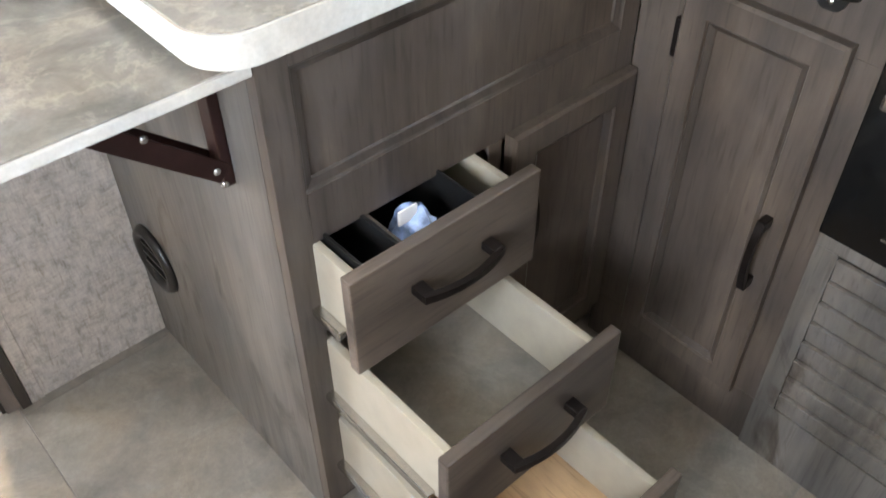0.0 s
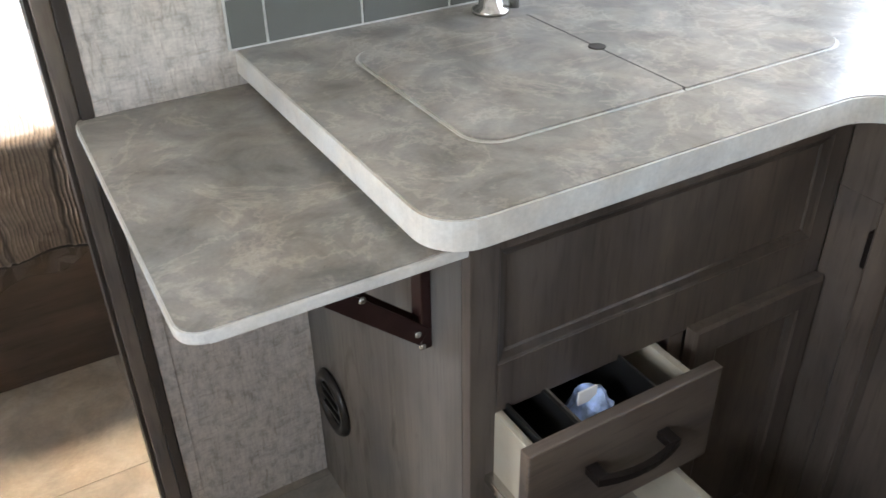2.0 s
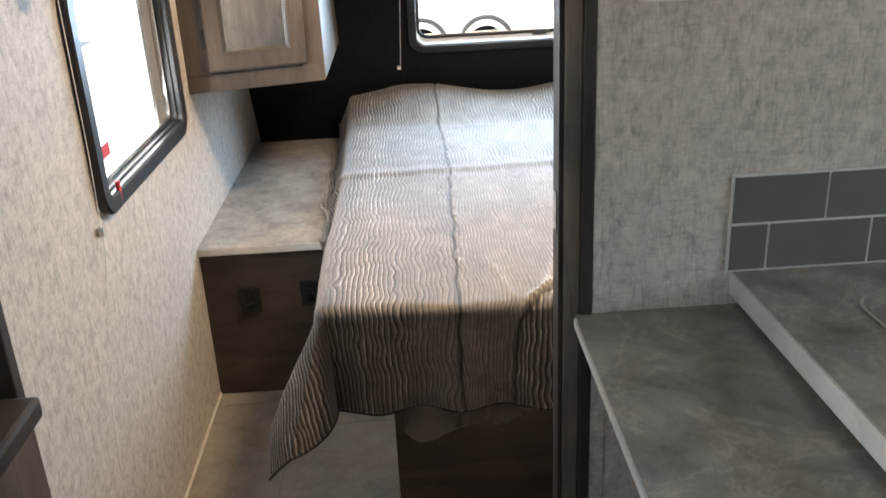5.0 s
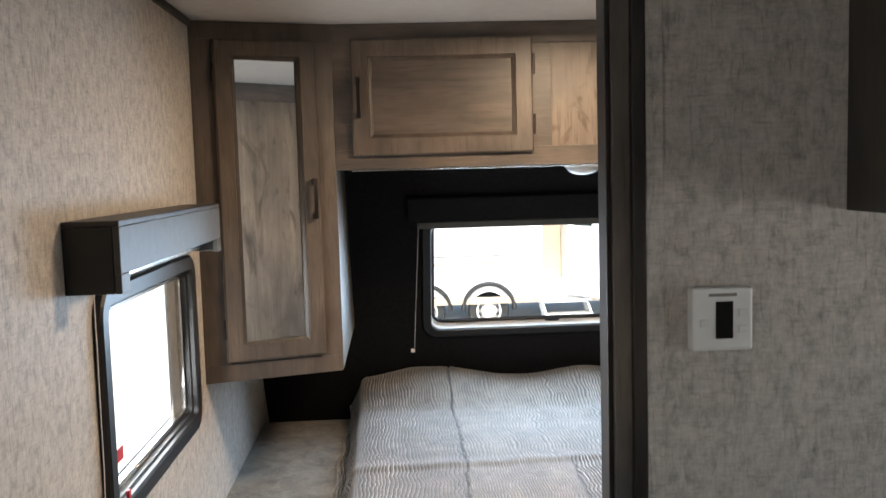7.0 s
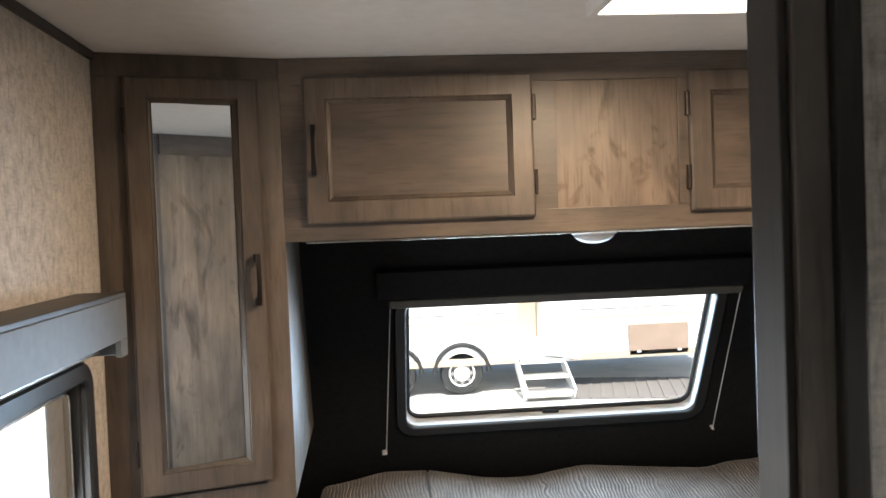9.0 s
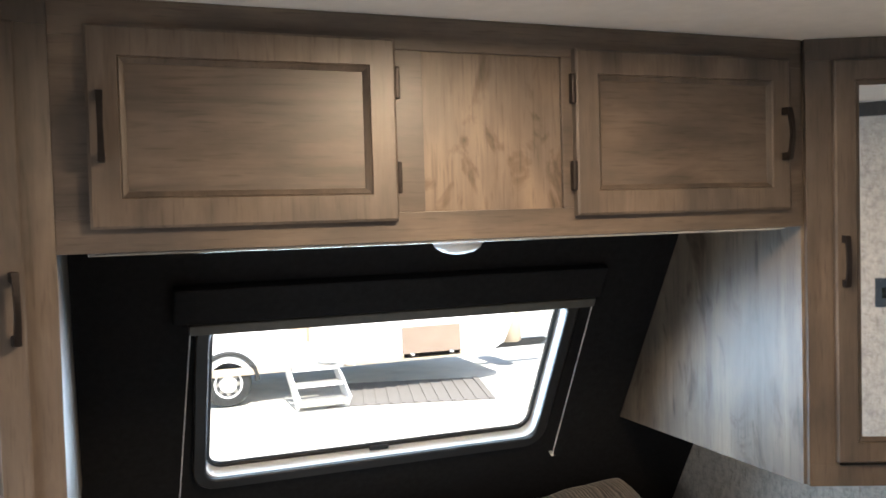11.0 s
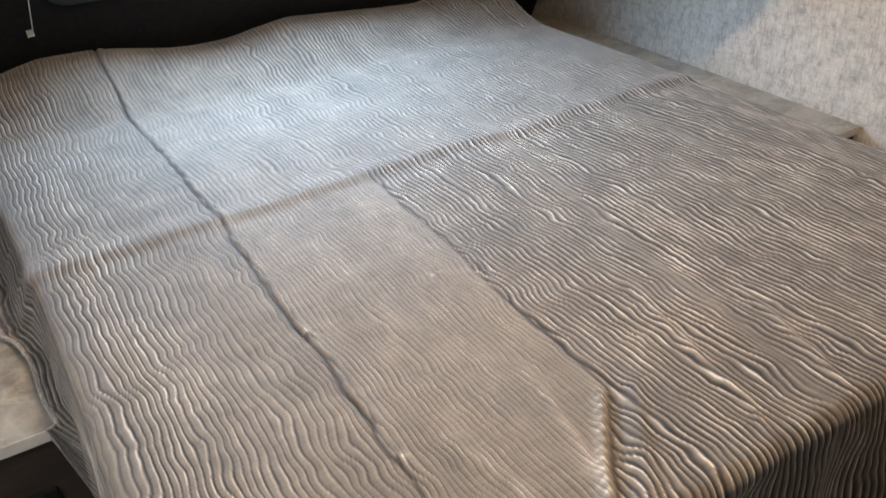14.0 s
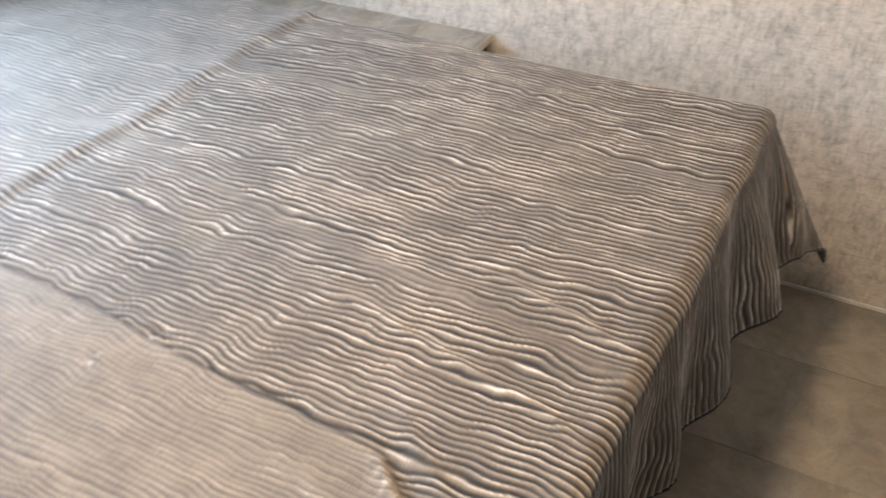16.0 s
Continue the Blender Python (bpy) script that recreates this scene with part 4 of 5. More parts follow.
def plastic_film():
    """Clear wrapping of the mattress that hangs out under the spread."""
    bm = bmesh.new()
    k = 40
    rows = []
    for j in range(5):
        z = 0.385 - 0.135 * j / 4
        row = []
        for i in range(k + 1):
            x = 0.60 + 1.32 * i / k
            hem = 0.5 + 0.5 * math.sin(i * 0.9) * math.sin(i * 0.37 + 1)
            zz = 0.385 - (0.385 - z) * (0.45 + 0.55 * hem)
            row.append(bm.verts.new((x, 0.578 - 0.012 * j / 4 + 0.010 * math.sin(i * 1.7 + j), zz)))
        rows.append(row)
    for a, b in zip(rows, rows[1:]):
        for i in range(k):
            bm.faces.new((a[i], a[i + 1], b[i + 1], b[i]))
    ob = empty("plastic_wrapping", (1.18, 0.578, 0.385), "clear crumpled plastic film hanging below the mattress", "plastic film")
    hem = [rows[-1][i].co.copy() for i in range(k + 1)]
    part("film", bm, FILM, ob, "", True)
    part("rolled_edge", tube(hem, 0.0007, 5), FILM, ob, "", True)


plastic_film()

# ---- kitchen base cabinet with open drawers ----
CX, CY = 1.180, -0.555
FX = 1.800


def base_cabinet():
    ob = empty("kitchen_cabinet", (1.48, CY, 0), "grey-brown wood kitchen base cabinet with drawers pulled open", "cabinet")
    part("side_panel", bx(CX, CX + 0.016, CY + 0.020, -0.0006, 0.0006, 0.8675), GREY_V, ob, "grey wood-grain laminate side panel")
    part("back_panel", bx(CX + 0.0165, 2.40, -0.016, -0.0006, 0.0006, 0.8675), DARK_V, ob)
    part("bottom", bx(CX + 0.0165, FX, CY + 0.020, -0.017, 0.05, 0.064), DARK_V, ob)
    part("toe_kick", bx(CX + 0.001, FX, CY + 0.021, CY + 0.033, 0.0006, 0.0495), DARK_V, ob)
    part("divider", bx(1.512, 1.524, CY + 0.020, -0.017, 0.0645, 0.640), DARK_V, ob)
    fr = bmesh.new()
    y0, y1 = CY, CY + 0.0195
    box(fr, CX, 1.2185, y0, y1, 0.045, 0.8675, 0.0012)
    box(fr, 1.762, FX - 0.0006, y0, y1, 0.045, 0.8675, 0.0012)
    box(fr, 1.2188, 1.7617, y0, y1, 0.828, 0.8675, 0.0012)
    box(fr, 1.2188, 1.7617, y0, y1, 0.588, 0.664, 0.0012)
    box(fr, 1.505, 1.530, y0, y1, 0.0955, 0.5875, 0.0012)
    box(fr, 1.2188, 1.7617, y0, y1, 0.045, 0.095, 0.0012)
    part("face_frame", fr, STAIN_V, ob)
    part("false_front", bx(1.2188, 1.7617, y0 + 0.010, y1, 0.6643, 0.8277), STAIN_V, ob, "recessed plain wood panel under the worktop")
    fx0, fx1, fz0, fz1 = 1.2188, 1.7617, 0.6643, 0.8277
    rim = bmesh.new()
    rings = [[rim.verts.new(c) for c in ((fx0 + q, y, fz0 + q), (fx1 - q, y, fz0 + q), (fx1 - q, y, fz1 - q), (fx0 + q, y, fz1 - q))] for q, y in ((0.0, y0 + 0.0008), (0.003, y0 + 0.003), (0.012, y0 + 0.0065), (0.014, y0 + 0.0098))]
    for ra, rb in zip(rings, rings[1:]):
        for q in range(4):
            p = (q + 1) % 4
            rim.faces.new((ra[q], ra[p], rb[p], rb[q]))
    bmesh.ops.recalc_face_normals(rim, faces=rim.faces)
    # shade line round the recessed panel, put into the edge colour
    part("routed_edge", rim, BEAD_SHADE, ob, "routed edge round the panel, darkened for its shade")
    m = facing((1.535, CY - 0.0195, 0.088), (0, -1, 0))
    d = shaker(ob, m, 0.262, 0.506, 0.045, 2)
    pull(d, m @ Matrix.Translation((0.022, 0, 0.36)), 0.105)
    for (yf, z0, z1, dark) in ((-0.655, 0.452, 0.610, True), (-0.815, 0.278, 0.438, False), (-0.952, 0.105, 0.262, False)):
        x0, x1 = 1.196, 1.500
        dr = part("drawer", bx(x0, x1, yf, yf + 0.018, z0, z1, 0.003), STAIN_X, ob, "wooden drawer front, pulled open")
        back = CY + 0.02 + (0.50 - (CY - yf)) * 0.95
        back = min(back, -0.03)
        for a, b in ((x0 + 0.020, x0 + 0.032), (x1 - 0.032, x1 - 0.020)):
            part("drawer_side", bx(a, b, yf + 0.0183, back, z0 + 0.020, z1 - 0.022, 0.002), CREAM, dr, "cream drawer side")
        part("drawer_back", bx(x0 + 0.0325, x1 - 0.0325, back - 0.012, back, z0 + 0.020, z1 - 0.030, 0.002), CREAM, dr)
        part("drawer_bottom", bx(x0 + 0.0325, x1 - 0.0325, yf + 0.0185, back - 0.0125, z0 + 0.022, z0 + 0.028), PLY if z0 < 0.2 else FLOOR, dr)
        for a, b in ((x0 + 0.006, x0 + 0.0195), (x1 - 0.0195, x1 - 0.006)):
            part("slide", bx(a, b, yf + 0.045, back, z0 + 0.020, z0 + 0.034, 0.002), STEEL, dr, "zinc drawer slide")
        pull(dr, facing(((x0 + x1) / 2, yf, (z0 + z1) / 2 + 0.012), (0, -1, 0)), 0.115, False, 0.034)
        if dark:
            tray = empty("cutlery_tray", ((x0 + x1) / 2, yf + 0.06, z0 + 0.03), "black tray inside the upper drawer", "tray")
            ix0, ix1, iy0, iy1 = x0 + 0.036, x1 - 0.085, yf + 0.022, back - 0.02
            part("tray_base", bx(ix0, ix1, iy0, iy1, z0 + 0.0285, z0 + 0.034), RUBBER, tray)
            for a in ((ix0, ix0 + 0.004, iy0, iy1), (ix1 - 0.004, ix1, iy0, iy1), (ix0 + 0.0042, ix1 - 0.0042, iy0, iy0 + 0.004), (ix0 + 0.0042, ix1 - 0.0042, iy1 - 0.004, iy1)):
                part("tray_wall", bx(*a, z0 + 0.0342, z1 - 0.014, 0.001), RUBBER, tray)
            part("tray_divider", bx(ix0 + 0.055, ix0 + 0.061, iy0 + 0.005, iy1 - 0.005, z0 + 0.0342, z1 - 0.018, 0.001), RUBBER, tray)
            part("insert", bx(ix0 + 0.0615, ix0 + 0.066, iy0 + 0.006, iy1 - 0.006, z0 + 0.0345, z1 - 0.020), STEEL, tray)
            pk = empty("paper_packet", (ix0 + 0.11, yf + 0.06, z0 + 0.09), "crumpled blue and white packet in drawer", "packet")
            bm = bmesh.new()
            bmesh.ops.create_icosphere(bm, subdivisions=3, radius=1.0)
            for v in bm.verts:
                k = 1 + 0.22 * noise.noise(v.co * 2.3)
                v.co = Vector((v.co.x * 0.026 * k, v.co.y * 0.034 * k, v.co.z * 0.042 * k))
            bm.transform(Matrix.Translation((ix0 + 0.112, yf + 0.072, z0 + 0.094)) @ Matrix.Rotation(0.4, 4, "Y"))
            part("wrapper", bm, BLUE, pk)
            part("torn_flap", bx(ix0 + 0.088, ix0 + 0.118, yf + 0.066, yf + 0.069, z0 + 0.124, z0 + 0.146, 0.001), WHITE, pk)


base_cabinet()


def return_cabinet():
    """The run along the side wall: a tall narrow door, the oven and a louvred panel below it."""
    ob = empty("corner_cabinet", (FX, -0.75, 0), "grey-brown wood base cabinet with a narrow framed door", "cabinet")
    y0, y1 = -0.905, CY - 0.0008
    part("carcass", bx(FX + 0.020, 2.40, y0, y1, 0.0006, 0.8675), DARK_V, ob)
    fr = bmesh.new()
    box(fr, FX, FX + 0.0195, y0, y1, 0.0006, 0.112, 0.001)
    box(fr, FX, FX + 0.0195, y0, y1, 0.742, 0.8675, 0.001)
    box(fr, FX, FX + 0.0195, y0, -0.858, 0.1123, 0.7417, 0.001)
    box(fr, FX, FX + 0.0195, -0.655, y1, 0.1123, 0.7417, 0.001)
    part("face_frame", fr, STAIN_V, ob)
    m = facing((FX - 0.0195, -0.634, 0.105), (-1, 0, 0))
    d = shaker(ob, m, 0.232, 0.655, 0.040, 2)
    pull(d, m @ Matrix.Translation((0.205, 0, 0.315)), 0.115)
    part("hinge", bx(-0.008, 0.002, 0.003, 0.018, 0.54, 0.60, 0.003, m), BRONZE, d)
    op = empty("bottle_opener", (FX, -0.822, 0.80), "black cast-metal wall bottle opener screwed under the worktop", "bottle opener")
    mk = facing((FX, -0.820, 0.822), (-1, 0, 0))
    flip = Matrix.Rotation(radians(90), 4, "X")
    plate = rounded([(-0.015, -0.034), (0.015, -0.034), (0.032, 0.026), (-0.032, 0.026)], [0.013, 0.013, 0.010, 0.010], 6)
    part("back_plate", prism([(p.x, -0.0008, p.y) for p in plate][::-1], [(p.x, -0.007, p.y) for p in plate][::-1]), RUBBER, op).data.transform(mk)
    hood = bmesh.new()
    sweep = []
    for k in range(13):
        a = math.pi * k / 12
        cx_, out_ = -0.034 * math.cos(a), 0.009 + 0.022 * math.sin(a)
        sweep.append([hood.verts.new(c) for c in ((cx_, -out_, 0.026), (cx_ * 0.82, -out_ + 0.006, 0.026), (cx_ * 0.82, -out_ * 0.8 + 0.006, -0.006), (cx_, -out_ * 0.8, -0.010))])
    for ra, rb in zip(sweep, sweep[1:]):
        for q in range(4):
            p = (q + 1) % 4
            hood.faces.new((ra[q], ra[p], rb[p], rb[q]))
    hood.faces.new(sweep[0][::-1])
    hood.faces.new(sweep[-1])
    hood.transform(mk)
    bmesh.ops.recalc_face_normals(hood, faces=hood.faces)
    part("hood", hood, RUBBER, op, "curved cap-catching hood", True)
    part("tooth", bx(-0.012, 0.012, -0.022, -0.0072, -0.004, 0.001, 0.001, mk), RUBBER, op)
    for z in (-0.022,):
        part("screw", lathe([(0.0045, 0.0072), (0.0045, 0.0082), (0.002, 0.0092)], 10, mk @ Matrix.Translation((0, 0, z)) @ flip), STEEL, op)
    ov = empty("oven", (FX, -1.2, 0.50), "built-in black glass oven", "oven")
    part("oven_body", bx(FX + 0.004, 2.38, -1.46, -0.9056, 0.505, 0.8672), RUBBER, ov)
    od = part("oven_door", bx(FX - 0.022, FX + 0.0035, -1.455, -0.908, 0.505, 0.790, 0.003), OVEN_GLASS, ov, "black glass oven door")
    part("door_window", bx(FX - 0.0245, FX - 0.0223, -1.38, -0.985, 0.545, 0.700, 0.0008), SCREEN, od)
    part("window_trim", bx(FX - 0.026, FX - 0.0246, -1.38, -0.985, 0.543, 0.547), STEEL, od)
    part("handle", bx(FX - 0.070, FX - 0.050, -1.43, -0.935, 0.735, 0.755, 0.004), STEEL, od, "steel oven handle")
    for y in (-0.945, -1.42):
        part("handle_post", bx(FX - 0.0498, FX - 0.0222, y - 0.008, y + 0.008, 0.737, 0.753, 0.002), STEEL, od)
    part("control_panel", bx(FX - 0.016, FX + 0.0035, -1.455, -0.908, 0.7915, 0.8672, 0.003), RUBBER, ov)
    lv = empty("louvred_panel", (FX, -1.2, 0), "grey wood panel with horizontal louvres below the oven", "panel")
    part("backing", bx(FX + 0.004, FX + 0.02, -1.46, -0.9056, 0.0006, 0.5045), GREY_V, lv)
    for a in ((-1.46, -0.9056, 0.0007, 0.125), (-1.46, -0.9056, 0.470, 0.5043), (-0.940, -0.9056, 0.1253, 0.4697)):
        part("rail", bx(FX - 0.004, FX + 0.0037, *a, 0.001), GREY_V, lv)
    k = 8
    for i in range(k):
        z = 0.128 + i * 0.0425
        bm = bmesh.new()
        box(bm, -0.004, 0.004, -1.44, -0.9415, -0.021, 0.021, 0.0015)
        bm.transform(Matrix.Translation((FX - 0.003, 0, z + 0.021)) @ Matrix.Rotation(radians(-10), 4, "Y"))
        part("louvre", bm, GREY_V, lv)

return_cabinet()


def worktop():
    ob = empty("worktop", (1.7, -0.4, 0.862), "grey-beige marbled laminate worktop with pale rounded edge", "worktop")
    zt, zb = 0.905, 0.868
    outline = rounded([(1.120, -0.0008), (1.120, -0.592), (1.785, -0.592), (1.785, -1.795), (2.4185, -1.795), (2.4185, -0.0008)], [0, 0.055, 0.075, 0, 0, 0], 10)
    inner = rounded([(1.1232, -0.0012), (1.1232, -0.5888), (1.7882, -0.5888), (1.7882, -1.7918), (2.418, -1.7918), (2.418, -0.0012)], [0, 0.052, 0.078, 0, 0, 0], 10)
    part("edge_band", slab(outline, zb, zt - 0.0016, 0.003), EDGE, ob, "pale laminate edge band")
    part("surface", slab(inner, zt - 0.0015, zt, 0.0), COUNTER, ob)
    # flush sink covers with a finger hole
    x0, x1, xm, y0, y1 = 1.250, 1.880, 1.562, -0.462, -0.112
    for k, (a, b, rad) in enumerate(((x0, xm - 0.0015, [0.045, 0.003, 0.003, 0.045]), (xm + 0.0015, x1, [0.003, 0.045, 0.045, 0.003]))):
        lid = empty("sink_cover", ((a + b) / 2, (y0 + y1) / 2, zt), "marbled laminate sink cover set in the worktop", "sink cover", "sink covers")
        grow = 0.0035
        part("rim", slab(rounded([(a - grow, y0 - grow), (b + (grow if k else 0), y0 - grow), (b + (grow if k else 0), y1 + grow), (a - (grow if not k else 0), y1 + grow)] if not k else [(a, y0 - grow), (b + grow, y0 - grow), (b + grow, y1 + grow), (a, y1 + grow)], rad, 8), zt + 0.0002, zt + 0.0012), EDGE, lid, "thin rim")
        part("lid", slab(rounded([(a, y0), (b, y0), (b, y1), (a, y1)], rad, 8), zt + 0.0014, zt + 0.0042, 0.0012), COUNTER, lid)
    part("finger_hole", lathe([(0.013, 0.0), (0.013, 0.001), (0.011, 0.0012)], 18, Matrix.Translation((xm, -0.285, zt + 0.0045))), TRIM, ob, "dark oval finger hole")
    part("seam", bx(xm - 0.0012, xm + 0.0012, y0, y1, zt + 0.0002, zt + 0.0044), TRIM, ob, "dark joint between covers")
    fl = empty("folding_shelf", (1.02, -0.28, 0.828), "marbled laminate flip-up shelf on steel brackets", "shelf")
    out2 = rounded([(0.880, -0.0010), (0.868, -0.552), (1.1775, -0.556), (1.1775, -0.0010)], [0.012, 0.028, 0, 0], 8)
    in2 = rounded([(0.8825, -0.0014), (0.8707, -0.5495), (1.1773, -0.5535), (1.1773, -0.0014)], [0.010, 0.026, 0, 0], 8)
    part("edge_band", slab(out2, 0.8345, 0.8487, 0.003), EDGE, fl, "pale laminate edge band")
    part("surface", slab(in2, 0.8488, 0.851), COUNTER, fl)
    for y in (-0.452, -0.10):
        br = part("bracket", bx(1.166, 1.1793, y - 0.014, y + 0.014, 0.648, 0.831, 0.002), BRACKET, fl, "brown steel folding bracket")
        for q in (-0.016, 0.012):
            arm = bmesh.new()
            box(arm, -0.112, 0.112, -0.0015, 0.0015, -0.013, 0.013, 0.001)
            d = Vector((1.005, 0, 0.815)) - Vector((1.165, 0, 0.672))
            ang = math.atan2(d.z, d.x)
            arm.transform(Matrix.Translation((1.085, y + q + 0.002, 0.7435)) @ Matrix.Rotation(-ang, 4, "Y"))
            part("arm", arm, BRACKET, br)
        part("top_plate", bx(0.99, 1.160, y - 0.012, y + 0.012, 0.8275, 0.8312, 0.001), BRACKET, br)
        for x, z in ((1.158, 0.678), (1.088, 0.757), (1.164, 0.656)):
            part("rivet", lathe([(0.005, 0), (0.005, 0.002), (0.003, 0.004)], 10, facing((x, y - 0.0155, z), (0, -1, 0)) @ Matrix.Rotation(radians(90), 4, "X")), STEEL, br)
    vt = empty("heat_vent", (CX, -0.088, 0.25), "round black warm-air vent in the cabinet side", "vent")
    mv = facing((CX, -0.090, 0.255), (-1, 0, 0)) @ Matrix.Rotation(radians(90), 4, "X")
    bm = bmesh.new()
    prof = [(0.042, 0.0006), (0.066, 0.0006), (0.066, 0.006), (0.060, 0.013), (0.050, 0.013), (0.044, 0.006)]
    loops = [[bm.verts.new((r * math.cos(k * math.tau / 32), r * math.sin(k * math.tau / 32), z)) for k in range(32)] for r, z in prof]
    for a, b in zip(loops, loops[1:] + loops[:1]):
        for k in range(32):
            j = (k + 1) % 32
            bm.faces.new((a[k], a[j], b[j], b[k]))
    bm.transform(mv)
    bmesh.ops.recalc_face_normals(bm, faces=bm.faces)
    part("vent_ring", bm, RUBBER, vt, "", True)
    part("vent_throat", lathe([(0.0415, 0.0007), (0.0415, 0.002)], 24, mv), SCREEN, vt)
    for i in (-1, 0, 1):
        part("vane", bx(-0.036, 0.036, i * 0.022 - 0.003, i * 0.022 + 0.003, 0.003, 0.009, 0.001, mv), RUBBER, vt)


worktop()


def faucet():
    ob = empty("kitchen_faucet", (1.53, -0.058, 0.905), "brushed steel kitchen faucet behind the sink covers", "faucet")
    x, y, z = 1.528, -0.058, 0.9055
    part("base", lathe([(0.030, 0), (0.030, 0.006), (0.020, 0.010), (0.017, 0.05), (0.016, 0.12)], 20, Matrix.Translation((x, y, z))), STEEL, ob, "", True)
    part("lever", tube([(x + 0.045, y, z), (x + 0.045, y, z + 0.05), (x + 0.075, y - 0.01, z + 0.085)], 0.009, 10), STEEL, ob, "", True)
    pts = [(x, y, z + 0.11)] + [(x, y - 0.09 + 0.09 * math.cos(a), z + 0.24 + 0.09 * math.sin(a)) for a in [math.pi * i / 12 for i in range(13)]] + [(x, y - 0.18, z + 0.19)]
    part("spout", tube(pts, 0.011, 12), STEEL, ob, "", True)


faucet()


def thermostat():
    ob = empty("thermostat", (1.0035, 0, 1.349), "white plastic wall thermostat with a dark display", "thermostat")
    part("housing", bx(0.963, 1.044, -0.022, -0.0006, 1.308, 1.390, 0.004), WHITE, ob)
    part("display", bx(0.994, 1.017, -0.0235, -0.0223, 1.324, 1.373, 0.0005), SCREEN, ob, "dark upright display")
    part("badge", bx(0.985, 1.022, -0.0229, -0.0222, 1.3795, 1.3835), JOINT, ob)
    for x, z in ((0.979, 1.345), (1.030, 1.357), (1.030, 1.336)):
        part("button", bx(x - 0.006, x + 0.006, -0.0240, -0.0222, z - 0.005, z + 0.005, 0.0015), CEIL, ob)


thermostat()


def upper_cabinet():
    ob = empty("wall_cabinet", (1.8, -0.16, 1.49), "dark wood wall cabinet above the kitchen worktop", "cabinet")
    part("body", bx(1.178, 2.4185, -0.31, -0.0006, 1.485, H - 0.0006, 0.002), TRIM, ob)
    for i in range(3):
        m = facing((1.19 + i * 0.405, -0.3295, 1.50), (0, -1, 0))
        d = shaker(ob, m, 0.395, 0.49, 0.05, 2)
        pull(d, m @ Matrix.Translation((0.025, 0, 0.1)), 0.105)


upper_cabinet()


def bench_end():
    """End panel of the dinette bench by the doorway, with a dark cap rail and a dark cushion beside it."""
    ob = empty("dinette_bench", (0.05, -0.5, 0), "dark wood dinette bench end with a rounded cap rail", "bench")
    part("end_panel", bx(0.0008, 0.082, -0.950, -0.078, 0.0006, 0.778, 0.002), STAIN_V, ob)
    part("cap", bx(0.0008, 0.096, -0.965, -0.066, 0.7785, 0.812, 0.008), TRIM, ob, "dark brown cap rail")
    part("cushion", bx(0.0825, 0.150, -0.95, -0.20, 0.30, 0.70, 0.03), BLIND, ob, "dark grey fabric cushion")
    part("plinth", bx(0.0825, 0.150, -0.95, -0.19, 0.0006, 0.2995, 0.002), STAIN_V, ob)


bench_end()

db = bmesh.new()
bmesh.ops.create_icosphere(db, subdivisions=2, radius=0.007)
for v in db.verts:
    v.co = Vector((v.co.x * (1 + 0.5 * noise.noise(v.co * 300)), v.co.y * 1.3, v.co.z * 0.35))
db.transform(Matrix.Translation((0.252, 0.612, 0.0026)))
tagged(part("dirt_crumb", db, BRACKET), "small dark crumb of dirt on the floor", "debris")

# ---- outside ----
GZ = -0.75
g = bmesh.new()
bmesh.ops.create_grid(g, x_segments=2, y_segments=2, size=400)
g.transform(Matrix.Translation((0, 0, GZ)))
struct("ground", g, GROUND_M, "pale sunlit gravel lot", "ground")


def wheel(parent, x, y, r=0.36, toward_y=-1):
    m = Matrix.Translation((x, y, GZ + r)) @ Matrix.Rotation(radians(90), 4, "X")
    w = part("wheel", lathe([(r * 0.55, -0.09), (r * 0.92, -0.10), (r, -0.06), (r, 0.06), (r * 0.92, 0.10), (r * 0.62, 0.10)], 28, m), RUBBER, parent, "black tyre with pale rim")
    part("rim", lathe([(r * 0.62, 0.085), (r * 0.60, 0.104), (r * 0.45, 0.095), (r * 0.2, 0.11), (0.02, 0.112)], 24, m), WHITE, w)
    for k in range(8):
        a = k * math.tau / 8
        part("rim_hole", lathe([(0.028, 0.100), (0.028, 0.103), (0.02, 0.1035)], 8, m @ Matrix.Translation((r * 0.42 * math.cos(a), r * 0.42 * math.sin(a), 0))), JOINT, w)


